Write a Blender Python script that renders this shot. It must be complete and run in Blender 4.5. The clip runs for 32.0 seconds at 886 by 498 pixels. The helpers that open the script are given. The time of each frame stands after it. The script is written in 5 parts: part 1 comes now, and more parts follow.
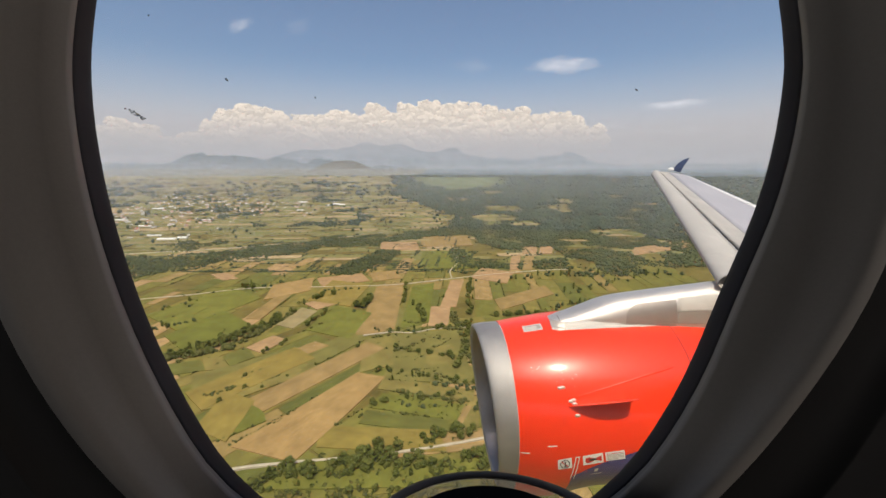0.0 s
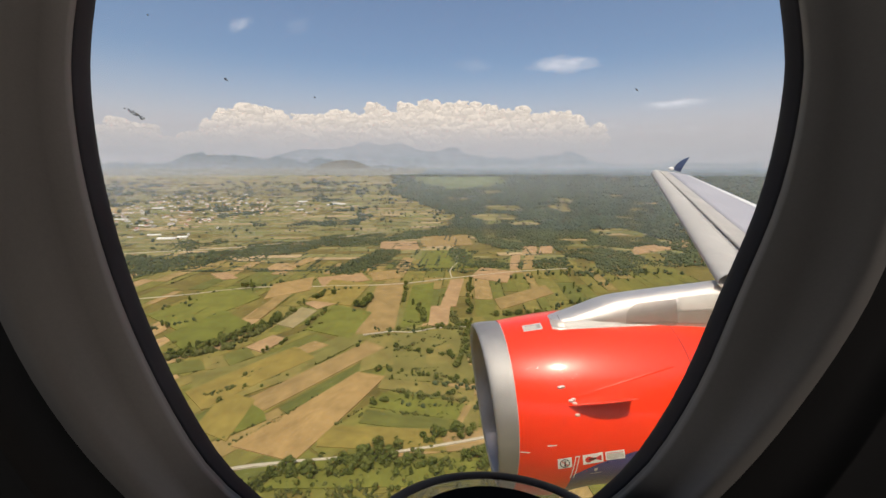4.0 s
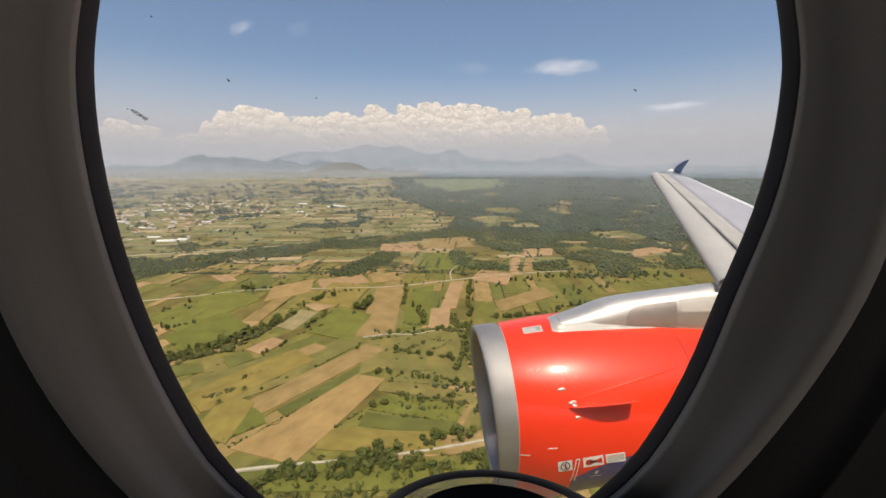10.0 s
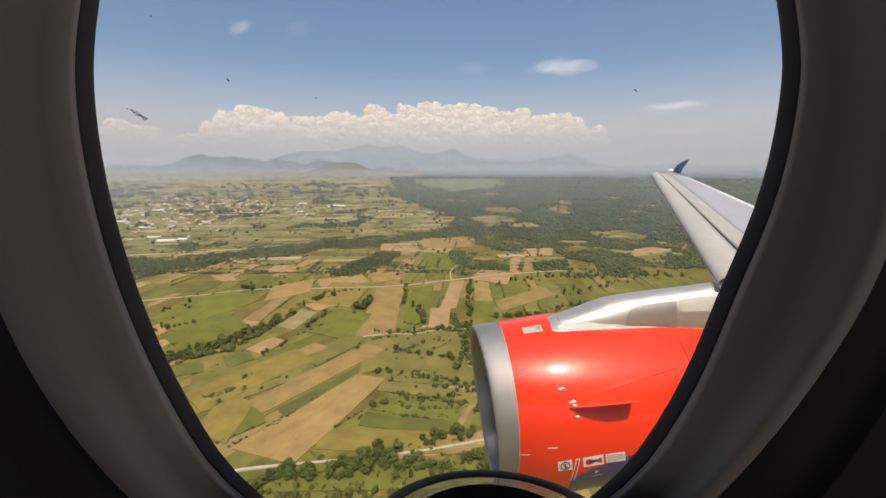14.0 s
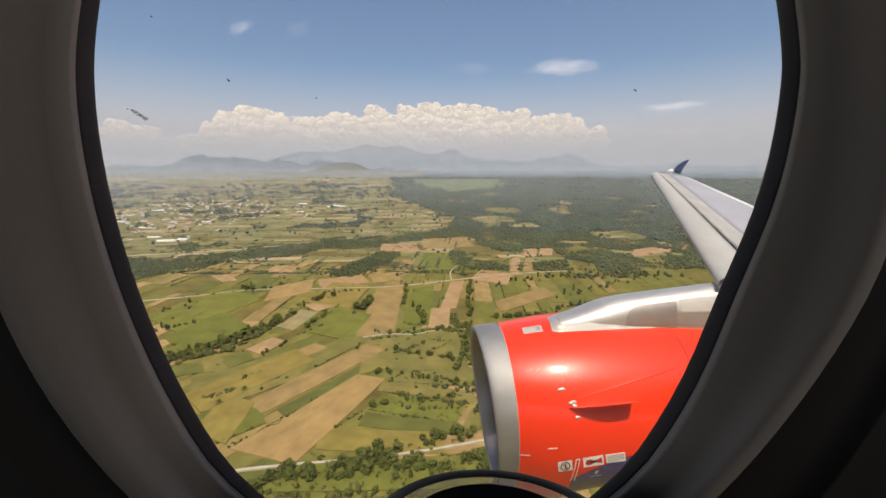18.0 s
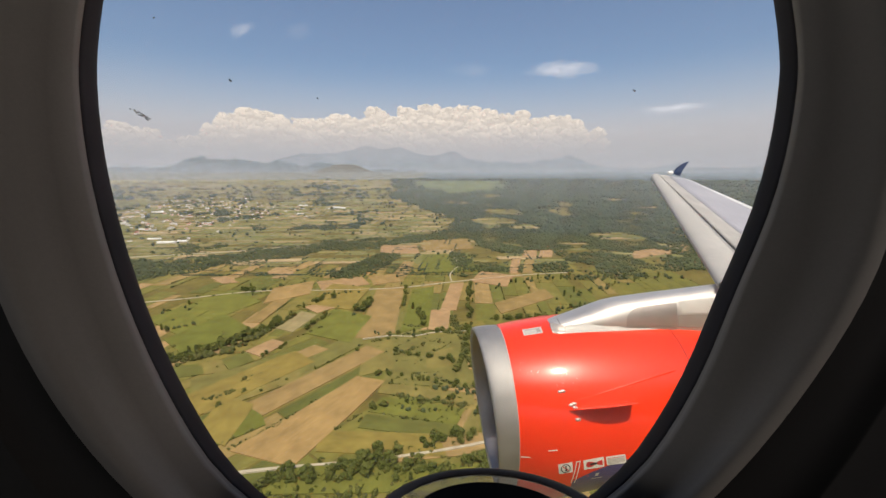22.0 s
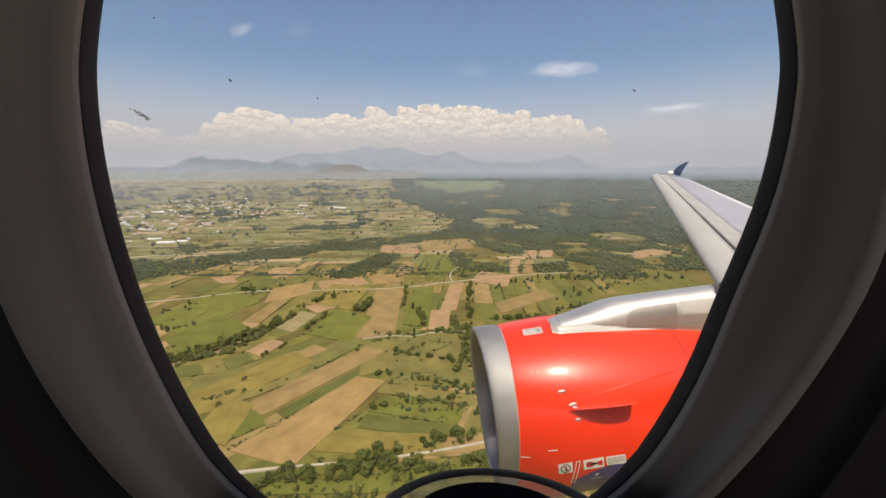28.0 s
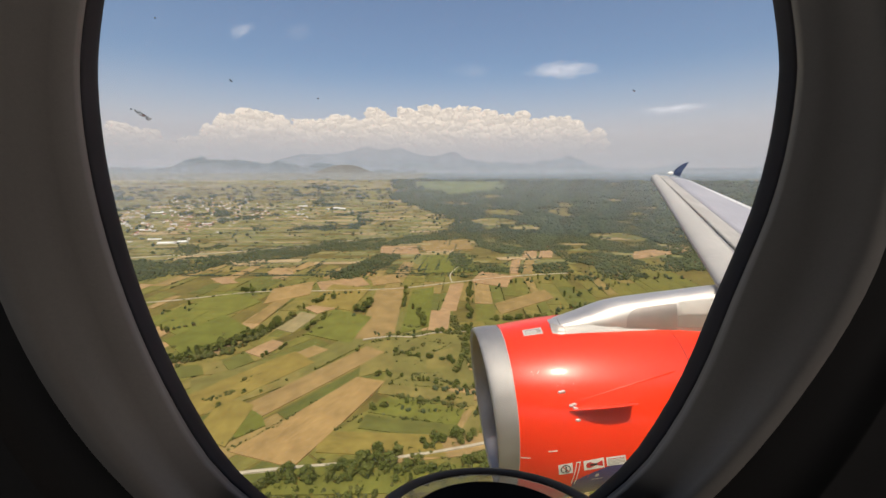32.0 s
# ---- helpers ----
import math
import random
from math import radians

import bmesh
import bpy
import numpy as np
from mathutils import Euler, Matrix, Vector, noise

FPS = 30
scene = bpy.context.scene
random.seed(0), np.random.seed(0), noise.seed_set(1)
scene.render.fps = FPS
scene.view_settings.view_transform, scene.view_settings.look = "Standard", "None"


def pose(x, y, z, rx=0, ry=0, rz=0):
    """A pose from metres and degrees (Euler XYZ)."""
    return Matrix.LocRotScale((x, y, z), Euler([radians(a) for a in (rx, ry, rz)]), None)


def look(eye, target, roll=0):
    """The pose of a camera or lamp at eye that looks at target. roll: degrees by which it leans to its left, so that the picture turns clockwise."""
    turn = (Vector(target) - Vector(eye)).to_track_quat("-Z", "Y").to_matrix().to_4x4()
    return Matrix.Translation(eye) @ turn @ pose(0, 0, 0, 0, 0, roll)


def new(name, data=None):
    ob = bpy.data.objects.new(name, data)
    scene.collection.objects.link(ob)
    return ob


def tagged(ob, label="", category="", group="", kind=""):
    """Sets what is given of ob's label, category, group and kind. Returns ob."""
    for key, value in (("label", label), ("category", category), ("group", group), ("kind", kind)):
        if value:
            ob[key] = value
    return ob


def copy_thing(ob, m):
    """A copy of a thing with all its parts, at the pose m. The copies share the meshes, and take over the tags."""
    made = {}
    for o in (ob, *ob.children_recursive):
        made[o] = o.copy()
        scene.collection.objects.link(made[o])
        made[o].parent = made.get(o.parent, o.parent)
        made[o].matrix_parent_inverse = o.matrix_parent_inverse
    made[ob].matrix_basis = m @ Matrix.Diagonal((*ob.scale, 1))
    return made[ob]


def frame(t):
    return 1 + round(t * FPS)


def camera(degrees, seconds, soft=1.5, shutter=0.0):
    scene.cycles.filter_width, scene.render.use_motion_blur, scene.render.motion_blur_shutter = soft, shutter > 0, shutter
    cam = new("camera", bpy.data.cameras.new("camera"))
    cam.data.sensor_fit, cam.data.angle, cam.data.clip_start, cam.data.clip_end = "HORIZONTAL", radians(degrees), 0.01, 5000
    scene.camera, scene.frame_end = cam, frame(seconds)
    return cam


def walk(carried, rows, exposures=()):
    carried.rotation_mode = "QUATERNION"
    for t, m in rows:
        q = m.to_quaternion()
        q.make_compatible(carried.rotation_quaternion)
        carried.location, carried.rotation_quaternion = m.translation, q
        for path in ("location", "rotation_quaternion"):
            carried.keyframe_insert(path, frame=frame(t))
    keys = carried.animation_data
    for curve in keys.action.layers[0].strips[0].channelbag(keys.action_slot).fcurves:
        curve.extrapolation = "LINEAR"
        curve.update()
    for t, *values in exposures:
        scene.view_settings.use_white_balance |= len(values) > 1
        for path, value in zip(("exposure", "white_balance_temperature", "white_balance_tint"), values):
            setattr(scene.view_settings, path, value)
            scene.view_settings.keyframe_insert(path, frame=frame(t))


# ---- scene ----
# An airliner's cabin window, engine and wing stand still round the camera, over farmland at the middle of the flight's stretch.
cam = camera(100.0, 32.0, soft=1.5)
HIGH = 330.0          # eye above the fields
DIP = 11.85           # degrees by which the camera looks down
# the camera rocks a little on its mount: seconds, and tenths of a degree by which it nods up
ROWS = [
    (0.0, -5.23), (0.5, -6.97), (1.0, -5.23), (1.5, -4.36), (2.0, -4.36), (2.5, -4.36), (3.0, -7.84), (3.5, -6.97),
    (5.5, -5.23), (6.0, -5.23), (6.5, -4.36), (7.0, -2.61), (7.5, 0.00), (8.0, 0.00), (8.5, -4.36), (9.0, -4.36),
    (9.5, -1.74), (10.0, -2.61), (10.5, -1.74), (11.0, -1.74), (11.5, -2.61), (12.0, -2.61), (12.5, -2.61), (13.0, -7.84),
    (13.5, -5.23), (14.0, -3.05), (14.5, -4.36), (16.5, -0.44), (17.0, 0.00), (17.5, 0.00), (18.0, -2.61), (18.5, 0.00),
    (19.0, 0.00), (19.5, 0.87), (20.0, 0.87), (20.5, 0.00), (21.0, 0.00), (21.5, 0.00), (22.0, 0.00), (22.5, 1.74),
    (23.0, 0.87), (23.5, 0.87), (24.0, 0.87), (24.5, -1.31), (25.0, 0.00), (25.5, 2.61), (27.5, 1.74), (28.0, 0.00),
    (28.5, 0.87), (29.0, -1.31), (29.5, 2.61), (30.0, 3.05), (30.5, 5.23), (31.0, 2.61), (31.5, 0.00), (32.0, 0.87),
]
walk(cam, [(t, pose(-0.000047 * n, -0.000336 * n, HIGH - 0.000278 * n, 90 - DIP + 0.1 * n, 0, 0)) for t, n in ROWS])

# ---- sky, sun, exposure ----
SUN_UP, SUN_BACK = 62.0, 180.0
world = bpy.data.worlds.new("daylight")
scene.world = world
world.use_nodes = True
wn = world.node_tree.nodes
wn.clear()
sky = wn.new("ShaderNodeTexSky")
sky.sky_type = "NISHITA"
sky.sun_disc = False
sky.sun_elevation = radians(SUN_UP)
sky.sun_rotation = radians(SUN_BACK)
sky.altitude = 300
sky.air_density, sky.dust_density, sky.ozone_density = 1.0, 4.0, 2.2
wb = wn.new("ShaderNodeBackground")
wb.inputs["Strength"].default_value = 0.142
wo = wn.new("ShaderNodeOutputWorld")
world.node_tree.links.new(sky.outputs[0], wb.inputs[0])
world.node_tree.links.new(wb.outputs[0], wo.inputs[0])
sun = new("sun", bpy.data.lights.new("sun", "SUN"))
sun.data.energy, sun.data.angle, sun.data.color = 4.1, radians(0.53), (1.0, 0.885, 0.70)
sun.matrix_world = look((0, -464, HIGH + 884), (0, 0, HIGH))
scene.view_settings.exposure = 0.0


# ---- materials ----
def ramp(nt, src, stops):
    n = nt.nodes.new("ShaderNodeValToRGB")
    while len(n.color_ramp.elements) < len(stops):
        n.color_ramp.elements.new(0.5)
    for e, (at, col) in zip(n.color_ramp.elements, stops):
        e.position, e.color = at, (*col, 1)
    nt.links.new(src, n.inputs[0])
    return n.outputs[0]


def mixed(nt, kind, fac, a, b):
    n = nt.nodes.new("ShaderNodeMix")
    n.data_type, n.blend_type = "RGBA", kind
    for value, slot in ((fac, n.inputs[0]), (a, n.inputs[6]), (b, n.inputs[7])):
        if isinstance(value, (int, float)):
            slot.default_value = value
        elif isinstance(value, tuple):
            slot.default_value = (*value, 1)
        else:
            nt.links.new(value, slot)
    return n.outputs[2]


def grain(nt, size, detail=4, rough=0.55, stretch=(1, 1, 1), where="Object"):
    co = nt.nodes.new("ShaderNodeTexCoord")
    mp = nt.nodes.new("ShaderNodeMapping")
    mp.inputs["Scale"].default_value = stretch
    nt.links.new(co.outputs[where], mp.inputs[0])
    n = nt.nodes.new("ShaderNodeTexNoise")
    n.inputs["Scale"].default_value, n.inputs["Detail"].default_value, n.inputs["Roughness"].default_value = 1 / size, detail, rough
    nt.links.new(mp.outputs[0], n.inputs["Vector"])
    return n.outputs[0]


def blank(name):
    m = bpy.data.materials.new(name)
    m.use_nodes = True
    return m, m.node_tree, m.node_tree.nodes["Principled BSDF"]


def surface(name, dark, light, coarse, fine, rough=0.6, metal=0.0, bump=0.0, stretch=(1, 1, 1), coat=0.0, spread=0.12, rise=0.01, gloss=0.5):
    """Colour between dark and light by a coarse and a fine noise, with a rough value that varies and a fine relief."""
    m, nt, b = blank(name)
    big, small = grain(nt, coarse, 3, 0.5, stretch), grain(nt, fine, 5, 0.65, stretch)
    col = ramp(nt, big, [(0.3, dark), (0.7, light)])
    wear = ramp(nt, small, [(0.25, (1 - spread,) * 3), (0.75, (1 + spread * 0.3,) * 3)])
    nt.links.new(mixed(nt, "MULTIPLY", 1.0, col, wear), b.inputs["Base Color"])
    nt.links.new(ramp(nt, small, [(0.2, (rough * 0.8,) * 3), (0.8, (min(1, rough * 1.2),) * 3)]), b.inputs["Roughness"])
    b.inputs["Metallic"].default_value = metal
    b.inputs["Coat Weight"].default_value = coat
    b.inputs["Specular IOR Level"].default_value = gloss
    b.inputs["Coat Roughness"].default_value = 0.11
    if bump:
        bp = nt.nodes.new("ShaderNodeBump")
        bp.inputs["Strength"].default_value, bp.inputs["Distance"].default_value = bump, rise
        nt.links.new(small, bp.inputs["Height"])
        nt.links.new(bp.outputs[0], b.inputs["Normal"])
    return m


def varied(name, stops, coarse, fine, island=False, rough=0.9, spread=0.35, rows=None, leaf=False):
    """Land cover: a colour picked for each object or each island, with patches and grain."""
    m, nt, b = blank(name)
    if island:
        r = nt.nodes.new("ShaderNodeNewGeometry").outputs["Random Per Island"]
    else:
        r = nt.nodes.new("ShaderNodeObjectInfo").outputs["Random"]
    col = ramp(nt, r, stops)
    where = "Object"
    big = ramp(nt, grain(nt, coarse, 4, 0.6, (1, 1, 1), where), [(0.3, (1 - spread,) * 3), (0.72, (1 + spread * 0.35,) * 3)])
    small = ramp(nt, grain(nt, fine, 5, 0.7, rows or (1, 1, 1), where), [(0.3, (1 - spread * 0.7,) * 3), (0.7, (1 + spread * 0.2,) * 3)])
    col = mixed(nt, "MULTIPLY", 1.0, mixed(nt, "MULTIPLY", 1.0, col, big), small)
    nt.links.new(col, b.inputs["Base Color"])
    b.inputs["Roughness"].default_value = rough
    b.inputs["Specular IOR Level"].default_value = 0.2
    if leaf:
        tl = nt.nodes.new("ShaderNodeBsdfTranslucent")
        nt.links.new(col, tl.inputs[0])
        mx = nt.nodes.new("ShaderNodeMixShader")
        mx.inputs[0].default_value = 0.42
        nt.links.new(b.outputs[0], mx.inputs[1])
        nt.links.new(tl.outputs[0], mx.inputs[2])
        nt.links.new(mx.outputs[0], nt.nodes["Material Output"].inputs[0])
    return m


RED = surface("red_cowl_paint", (0.82, 0.033, 0.004), (0.88, 0.039, 0.006), 1.5, 0.05, 0.34, 0, 0.05, coat=0.6, spread=0.06, rise=0.0006, gloss=0.35)
SEAM = surface("dark_red_seam", (0.20, 0.012, 0.006), (0.26, 0.016, 0.008), 0.2, 0.02, 0.6)
BLUE = surface("blue_paint", (0.05, 0.045, 0.16), (0.06, 0.05, 0.19), 0.6, 0.03, 0.3, coat=0.4)
LIP = surface("brushed_lip_metal", (0.34, 0.335, 0.335), (0.43, 0.42, 0.415), 0.35, 0.025, 0.68, 0.9, 0.06, (1, 1, 1), rise=0.001)
BARREL = surface("intake_liner", (0.24, 0.215, 0.205), (0.32, 0.295, 0.285), 0.4, 0.03, 0.36, 0.6, 0.1, rise=0.001)
DARK = surface("void_shade", (0.01, 0.01, 0.012), (0.02, 0.02, 0.022), 0.3, 0.02, 0.8)
SILVER = surface("bare_pylon_metal", (0.62, 0.59, 0.555), (0.73, 0.70, 0.66), 0.6, 0.05, 0.50, 0.8, 0.03, (0.4, 1, 1), rise=0.0015)
BROWNMETAL = surface("brown_tinged_metal", (0.40, 0.36, 0.325), (0.52, 0.475, 0.44), 0.3, 0.02, 0.46, 0.7)
PANEL = surface("brown_grey_panel", (0.30, 0.27, 0.24), (0.40, 0.37, 0.33), 0.3, 0.03, 0.42, 0.3)
PALE = surface("pale_painted_panel", (0.46, 0.44, 0.41), (0.56, 0.54, 0.50), 0.3, 0.03, 0.45)
SLAT = surface("pale_grey_slat_paint", (0.44, 0.42, 0.385), (0.53, 0.505, 0.47), 1.2, 0.09, 0.55, 0, 0.03, (1, 0.3, 1), spread=0.2, rise=0.002)
LEAD = surface("soiled_leading_panel", (0.38, 0.36, 0.325), (0.52, 0.49, 0.45), 0.5, 0.07, 0.5, 0, 0.03, (1, 0.35, 1), spread=0.3, rise=0.002)
SKIN = surface("lavender_grey_wing_skin", (0.35, 0.345, 0.375), (0.41, 0.40, 0.43), 2.0, 0.12, 0.5, 0, 0.02, spread=0.1, rise=0.002)
WHITE = surface("white_paint", (0.72, 0.72, 0.70), (0.80, 0.80, 0.78), 0.5, 0.03, 0.4)
FENCE = surface("navy_fence_paint", (0.012, 0.026, 0.075), (0.017, 0.036, 0.10), 0.5, 0.04, 0.35)
INK = surface("black_print", (0.02, 0.02, 0.02), (0.04, 0.04, 0.04), 0.1, 0.01, 0.5)
REDINK = surface("red_print", (0.55, 0.02, 0.02), (0.6, 0.03, 0.02), 0.1, 0.01, 0.5)
LINING = surface("grey_cabin_plastic", (0.185, 0.168, 0.152), (0.215, 0.196, 0.178), 0.12, 0.0012, 0.8, 0, 0.12, spread=0.08, rise=0.0003, gloss=0.25)
RUBBER = surface("black_rubber_seal", (0.028, 0.026, 0.028), (0.040, 0.037, 0.040), 0.04, 0.001, 0.95, 0, 0.1, rise=0.0003, gloss=0.15)
TRIMSHADE = surface("dark_trim_and_shade", (0.022, 0.021, 0.0205), (0.029, 0.0275, 0.0265), 0.3, 0.01, 0.95, gloss=0.1)
BLACK = surface("black_plastic", (0.010, 0.0095, 0.0095), (0.015, 0.0145, 0.014), 0.02, 0.001, 1.0, gloss=0.0)
RIM = surface("smoky_rim_plastic", (0.075, 0.062, 0.054), (0.10, 0.084, 0.073), 0.02, 0.001, 0.5, gloss=0.1)
GRIME = varied("dried_water_mark", [(0.0, (0.62, 0.66, 0.70)), (1.0, (0.72, 0.75, 0.78))], 0.003, 0.0007, spread=0.5, leaf=True)

FIELD_COL = {
    "wheat": [(0.0, (0.375, 0.245, 0.091)), (1.0, (0.342, 0.230, 0.088))],
    "stubble": [(0.0, (0.326, 0.221, 0.086)), (1.0, (0.295, 0.202, 0.074))],
    "clay": [(0.0, (0.381, 0.244, 0.117)), (1.0, (0.399, 0.257, 0.129))],
    "pale": [(0.0, (0.310, 0.252, 0.119)), (1.0, (0.345, 0.269, 0.144))],
    "dark": [(0.0, (0.132, 0.134, 0.030)), (1.0, (0.149, 0.147, 0.034))],
    "mid": [(0.0, (0.166, 0.154, 0.040)), (1.0, (0.191, 0.170, 0.046))],
    "mead": [(0.0, (0.210, 0.178, 0.049)), (1.0, (0.235, 0.191, 0.054))],
    "lush": [(0.0, (0.150, 0.158, 0.027)), (1.0, (0.177, 0.176, 0.033))],
    "olive": [(0.0, (0.247, 0.193, 0.044)), (1.0, (0.278, 0.204, 0.051))],
}
FIELD = {k: varied(k + "_field", s, 38, 2.5, rows=(1.0, 0.15, 1.0), spread=0.30) for k, s in FIELD_COL.items()}
PATCHWORK = [(0.0, (0.160, 0.160, 0.031)), (0.22, (0.233, 0.190, 0.048)), (0.40, (0.182, 0.170, 0.035)), (0.55, (0.125, 0.135, 0.031)), (0.66, (0.174, 0.168, 0.036)), (0.78, (0.267, 0.204, 0.059)), (0.88, (0.342, 0.234, 0.092)), (0.96, (0.405, 0.267, 0.121))]
STRIP = varied("strip_field", PATCHWORK, 34, 2.5, rows=(1.0, 0.15, 1.0), spread=0.32)
# Tan and olive far palette, lightened to carry some of the distance haze.
FARSTRIP = varied("hazed_far_strip_field", [(0.0, (0.192, 0.187, 0.060)), (0.25, (0.261, 0.230, 0.086)), (0.45, (0.166, 0.177, 0.055)), (0.62, (0.233, 0.213, 0.078)), (0.8, (0.362, 0.279, 0.128)), (0.95, (0.420, 0.312, 0.167))], 60, 5, island=True, spread=0.25)
MEADOW = varied("meadow", [(0.0, (0.179, 0.145, 0.034)), (1.0, (0.179, 0.145, 0.034))], 70, 3.5, spread=0.45)
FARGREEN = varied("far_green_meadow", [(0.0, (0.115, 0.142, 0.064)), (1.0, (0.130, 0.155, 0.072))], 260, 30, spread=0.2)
TRACK = varied("pale_gravel", [(0.0, (0.46, 0.41, 0.30)), (1.0, (0.50, 0.44, 0.33))], 9, 0.8, spread=0.2)
LEAF = varied("broad_leaf", [(0.0, (0.140, 0.166, 0.036)), (0.5, (0.168, 0.192, 0.042)), (1.0, (0.205, 0.214, 0.052))], 0.22, 0.035, spread=0.42, leaf=True)
SCRUB = varied("scrub_leaf", [(0.0, (0.112, 0.124, 0.038)), (0.6, (0.142, 0.150, 0.044)), (1.0, (0.175, 0.170, 0.054))], 40, 1.0, island=True, spread=0.2, leaf=True)
# The blue of distant haze is painted into the far trees' green.
HAZEDCANOPY = varied("canopy", [(0.0, (0.040, 0.060, 0.038)), (0.6, (0.057, 0.079, 0.046)), (1.0, (0.086, 0.104, 0.056))], 280, 5.0, island=True, spread=0.26)
NEARWOOD = varied("near_wood_leaf", [(0.0, (0.056, 0.072, 0.030)), (0.6, (0.074, 0.090, 0.036)), (1.0, (0.096, 0.108, 0.042))], 280, 5.0, island=True, spread=0.26)
BARK = surface("bark", (0.10, 0.08, 0.06), (0.16, 0.13, 0.10), 1.0, 0.15, 0.9, 0, 0.3)
PLASTER = surface("house_plaster", (0.60, 0.57, 0.52), (0.74, 0.71, 0.66), 3.0, 0.4, 0.85)
TILE = surface("clay_roof_tile", (0.33, 0.12, 0.07), (0.42, 0.17, 0.10), 2.0, 0.3, 0.85)
GREYROOF = surface("weathered_grey_roof", (0.34, 0.32, 0.30), (0.46, 0.44, 0.41), 2.0, 0.4, 0.8)
SHEET = surface("white_roof_sheet", (0.74, 0.74, 0.72), (0.82, 0.82, 0.80), 8.0, 0.8, 0.5)


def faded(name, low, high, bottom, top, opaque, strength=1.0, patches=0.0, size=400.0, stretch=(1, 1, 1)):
    """Distance and sky backdrop: haze is painted into its faintly glowing colour, and it thins out upwards from the
    height bottom to the height top.
    """
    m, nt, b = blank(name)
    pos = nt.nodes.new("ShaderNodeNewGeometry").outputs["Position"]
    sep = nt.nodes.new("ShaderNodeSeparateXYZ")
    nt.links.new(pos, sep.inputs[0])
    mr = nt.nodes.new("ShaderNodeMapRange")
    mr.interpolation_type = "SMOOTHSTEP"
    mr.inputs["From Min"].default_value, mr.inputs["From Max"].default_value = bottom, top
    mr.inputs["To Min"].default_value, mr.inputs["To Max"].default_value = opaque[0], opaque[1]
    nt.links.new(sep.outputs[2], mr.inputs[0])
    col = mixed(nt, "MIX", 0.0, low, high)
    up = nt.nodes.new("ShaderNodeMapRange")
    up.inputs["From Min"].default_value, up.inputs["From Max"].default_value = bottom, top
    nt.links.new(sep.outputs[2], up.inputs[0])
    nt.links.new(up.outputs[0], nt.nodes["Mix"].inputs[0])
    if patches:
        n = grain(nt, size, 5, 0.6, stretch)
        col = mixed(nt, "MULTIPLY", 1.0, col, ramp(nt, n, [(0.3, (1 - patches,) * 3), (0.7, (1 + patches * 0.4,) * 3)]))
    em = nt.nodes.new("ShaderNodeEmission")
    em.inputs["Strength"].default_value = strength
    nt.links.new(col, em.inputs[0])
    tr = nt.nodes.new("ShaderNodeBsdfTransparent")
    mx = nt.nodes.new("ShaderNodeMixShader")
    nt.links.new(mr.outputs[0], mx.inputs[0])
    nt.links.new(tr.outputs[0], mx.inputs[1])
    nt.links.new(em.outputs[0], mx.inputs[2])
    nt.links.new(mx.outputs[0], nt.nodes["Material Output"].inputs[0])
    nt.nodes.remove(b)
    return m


def pane_material(name, veil, tint=(0.97, 0.97, 0.965, 1)):
    """Clear acrylic with a faint translucent veil, added to imitate haze; it scatters some of the daylight."""
    m, nt, b = blank(name)
    tr = nt.nodes.new("ShaderNodeBsdfTransparent")
    tr.inputs[0].default_value = tint
    gl = nt.nodes.new("ShaderNodeBsdfGlossy")
    gl.inputs["Roughness"].default_value = 0.03
    fr = nt.nodes.new("ShaderNodeFresnel")
    fr.inputs[0].default_value = 1.35
    mx = nt.nodes.new("ShaderNodeMixShader")
    nt.links.new(fr.outputs[0], mx.inputs[0])
    nt.links.new(tr.outputs[0], mx.inputs[1])
    nt.links.new(gl.outputs[0], mx.inputs[2])
    film = nt.nodes.new("ShaderNodeBsdfTranslucent")
    film.inputs[0].default_value = (0.95, 0.89, 0.79, 1)
    veiled = nt.nodes.new("ShaderNodeMixShader")
    veiled.inputs[0].default_value = veil
    nt.links.new(mx.outputs[0], veiled.inputs[1])
    nt.links.new(film.outputs[0], veiled.inputs[2])
    nt.links.new(veiled.outputs[0], nt.nodes["Material Output"].inputs[0])
    nt.nodes.remove(b)
    return m


PANE, CLEAR = pane_material("acrylic_pane", 0.041), pane_material("clear_plastic", 0.05, (0.60, 0.56, 0.52, 1))


# ---- building helpers ----
def part(name, bm, material, parent=None, label="", smooth=True):
    """Links a bmesh (or a mesh) as one mesh object under its thing."""
    if isinstance(bm, bpy.types.Mesh):
        me = bm
    else:
        me = bpy.data.meshes.new(name)
        bm.to_mesh(me)
        bm.free()
        if smooth:
            me.shade_smooth()
    if not me.materials:
        me.materials.append(material)
    ob = new(name, me)
    if parent:
        ob.parent = parent
    if label:
        tagged(ob, label)
    return ob


def thing(name, label, category, group="", kind="", at=(0, 0, 0)):
    ob = new(name)
    ob.location = at
    return tagged(ob, label, category, group, kind)


def mesh_of(verts, faces, name="mesh", smooth=False):
    me = bpy.data.meshes.new(name)
    me.from_pydata([tuple(v) for v in verts], [], [tuple(int(i) for i in f) for f in faces])
    me.update()
    if smooth:
        me.shade_smooth()
    return me


def grid(rows, close_u=False, close_v=False):
    """A bmesh through rows of points."""
    bm = bmesh.new()
    vs = [[bm.verts.new(p) for p in row] for row in rows]
    n, k = len(vs), len(vs[0])
    for i in range(n if close_u else n - 1):
        for j in range(k if close_v else k - 1):
            a, b2 = (i + 1) % n, (j + 1) % k
            bm.faces.new((vs[i][j], vs[i][b2], vs[a][b2], vs[a][j]))
    bmesh.ops.recalc_face_normals(bm, faces=bm.faces)
    return bm


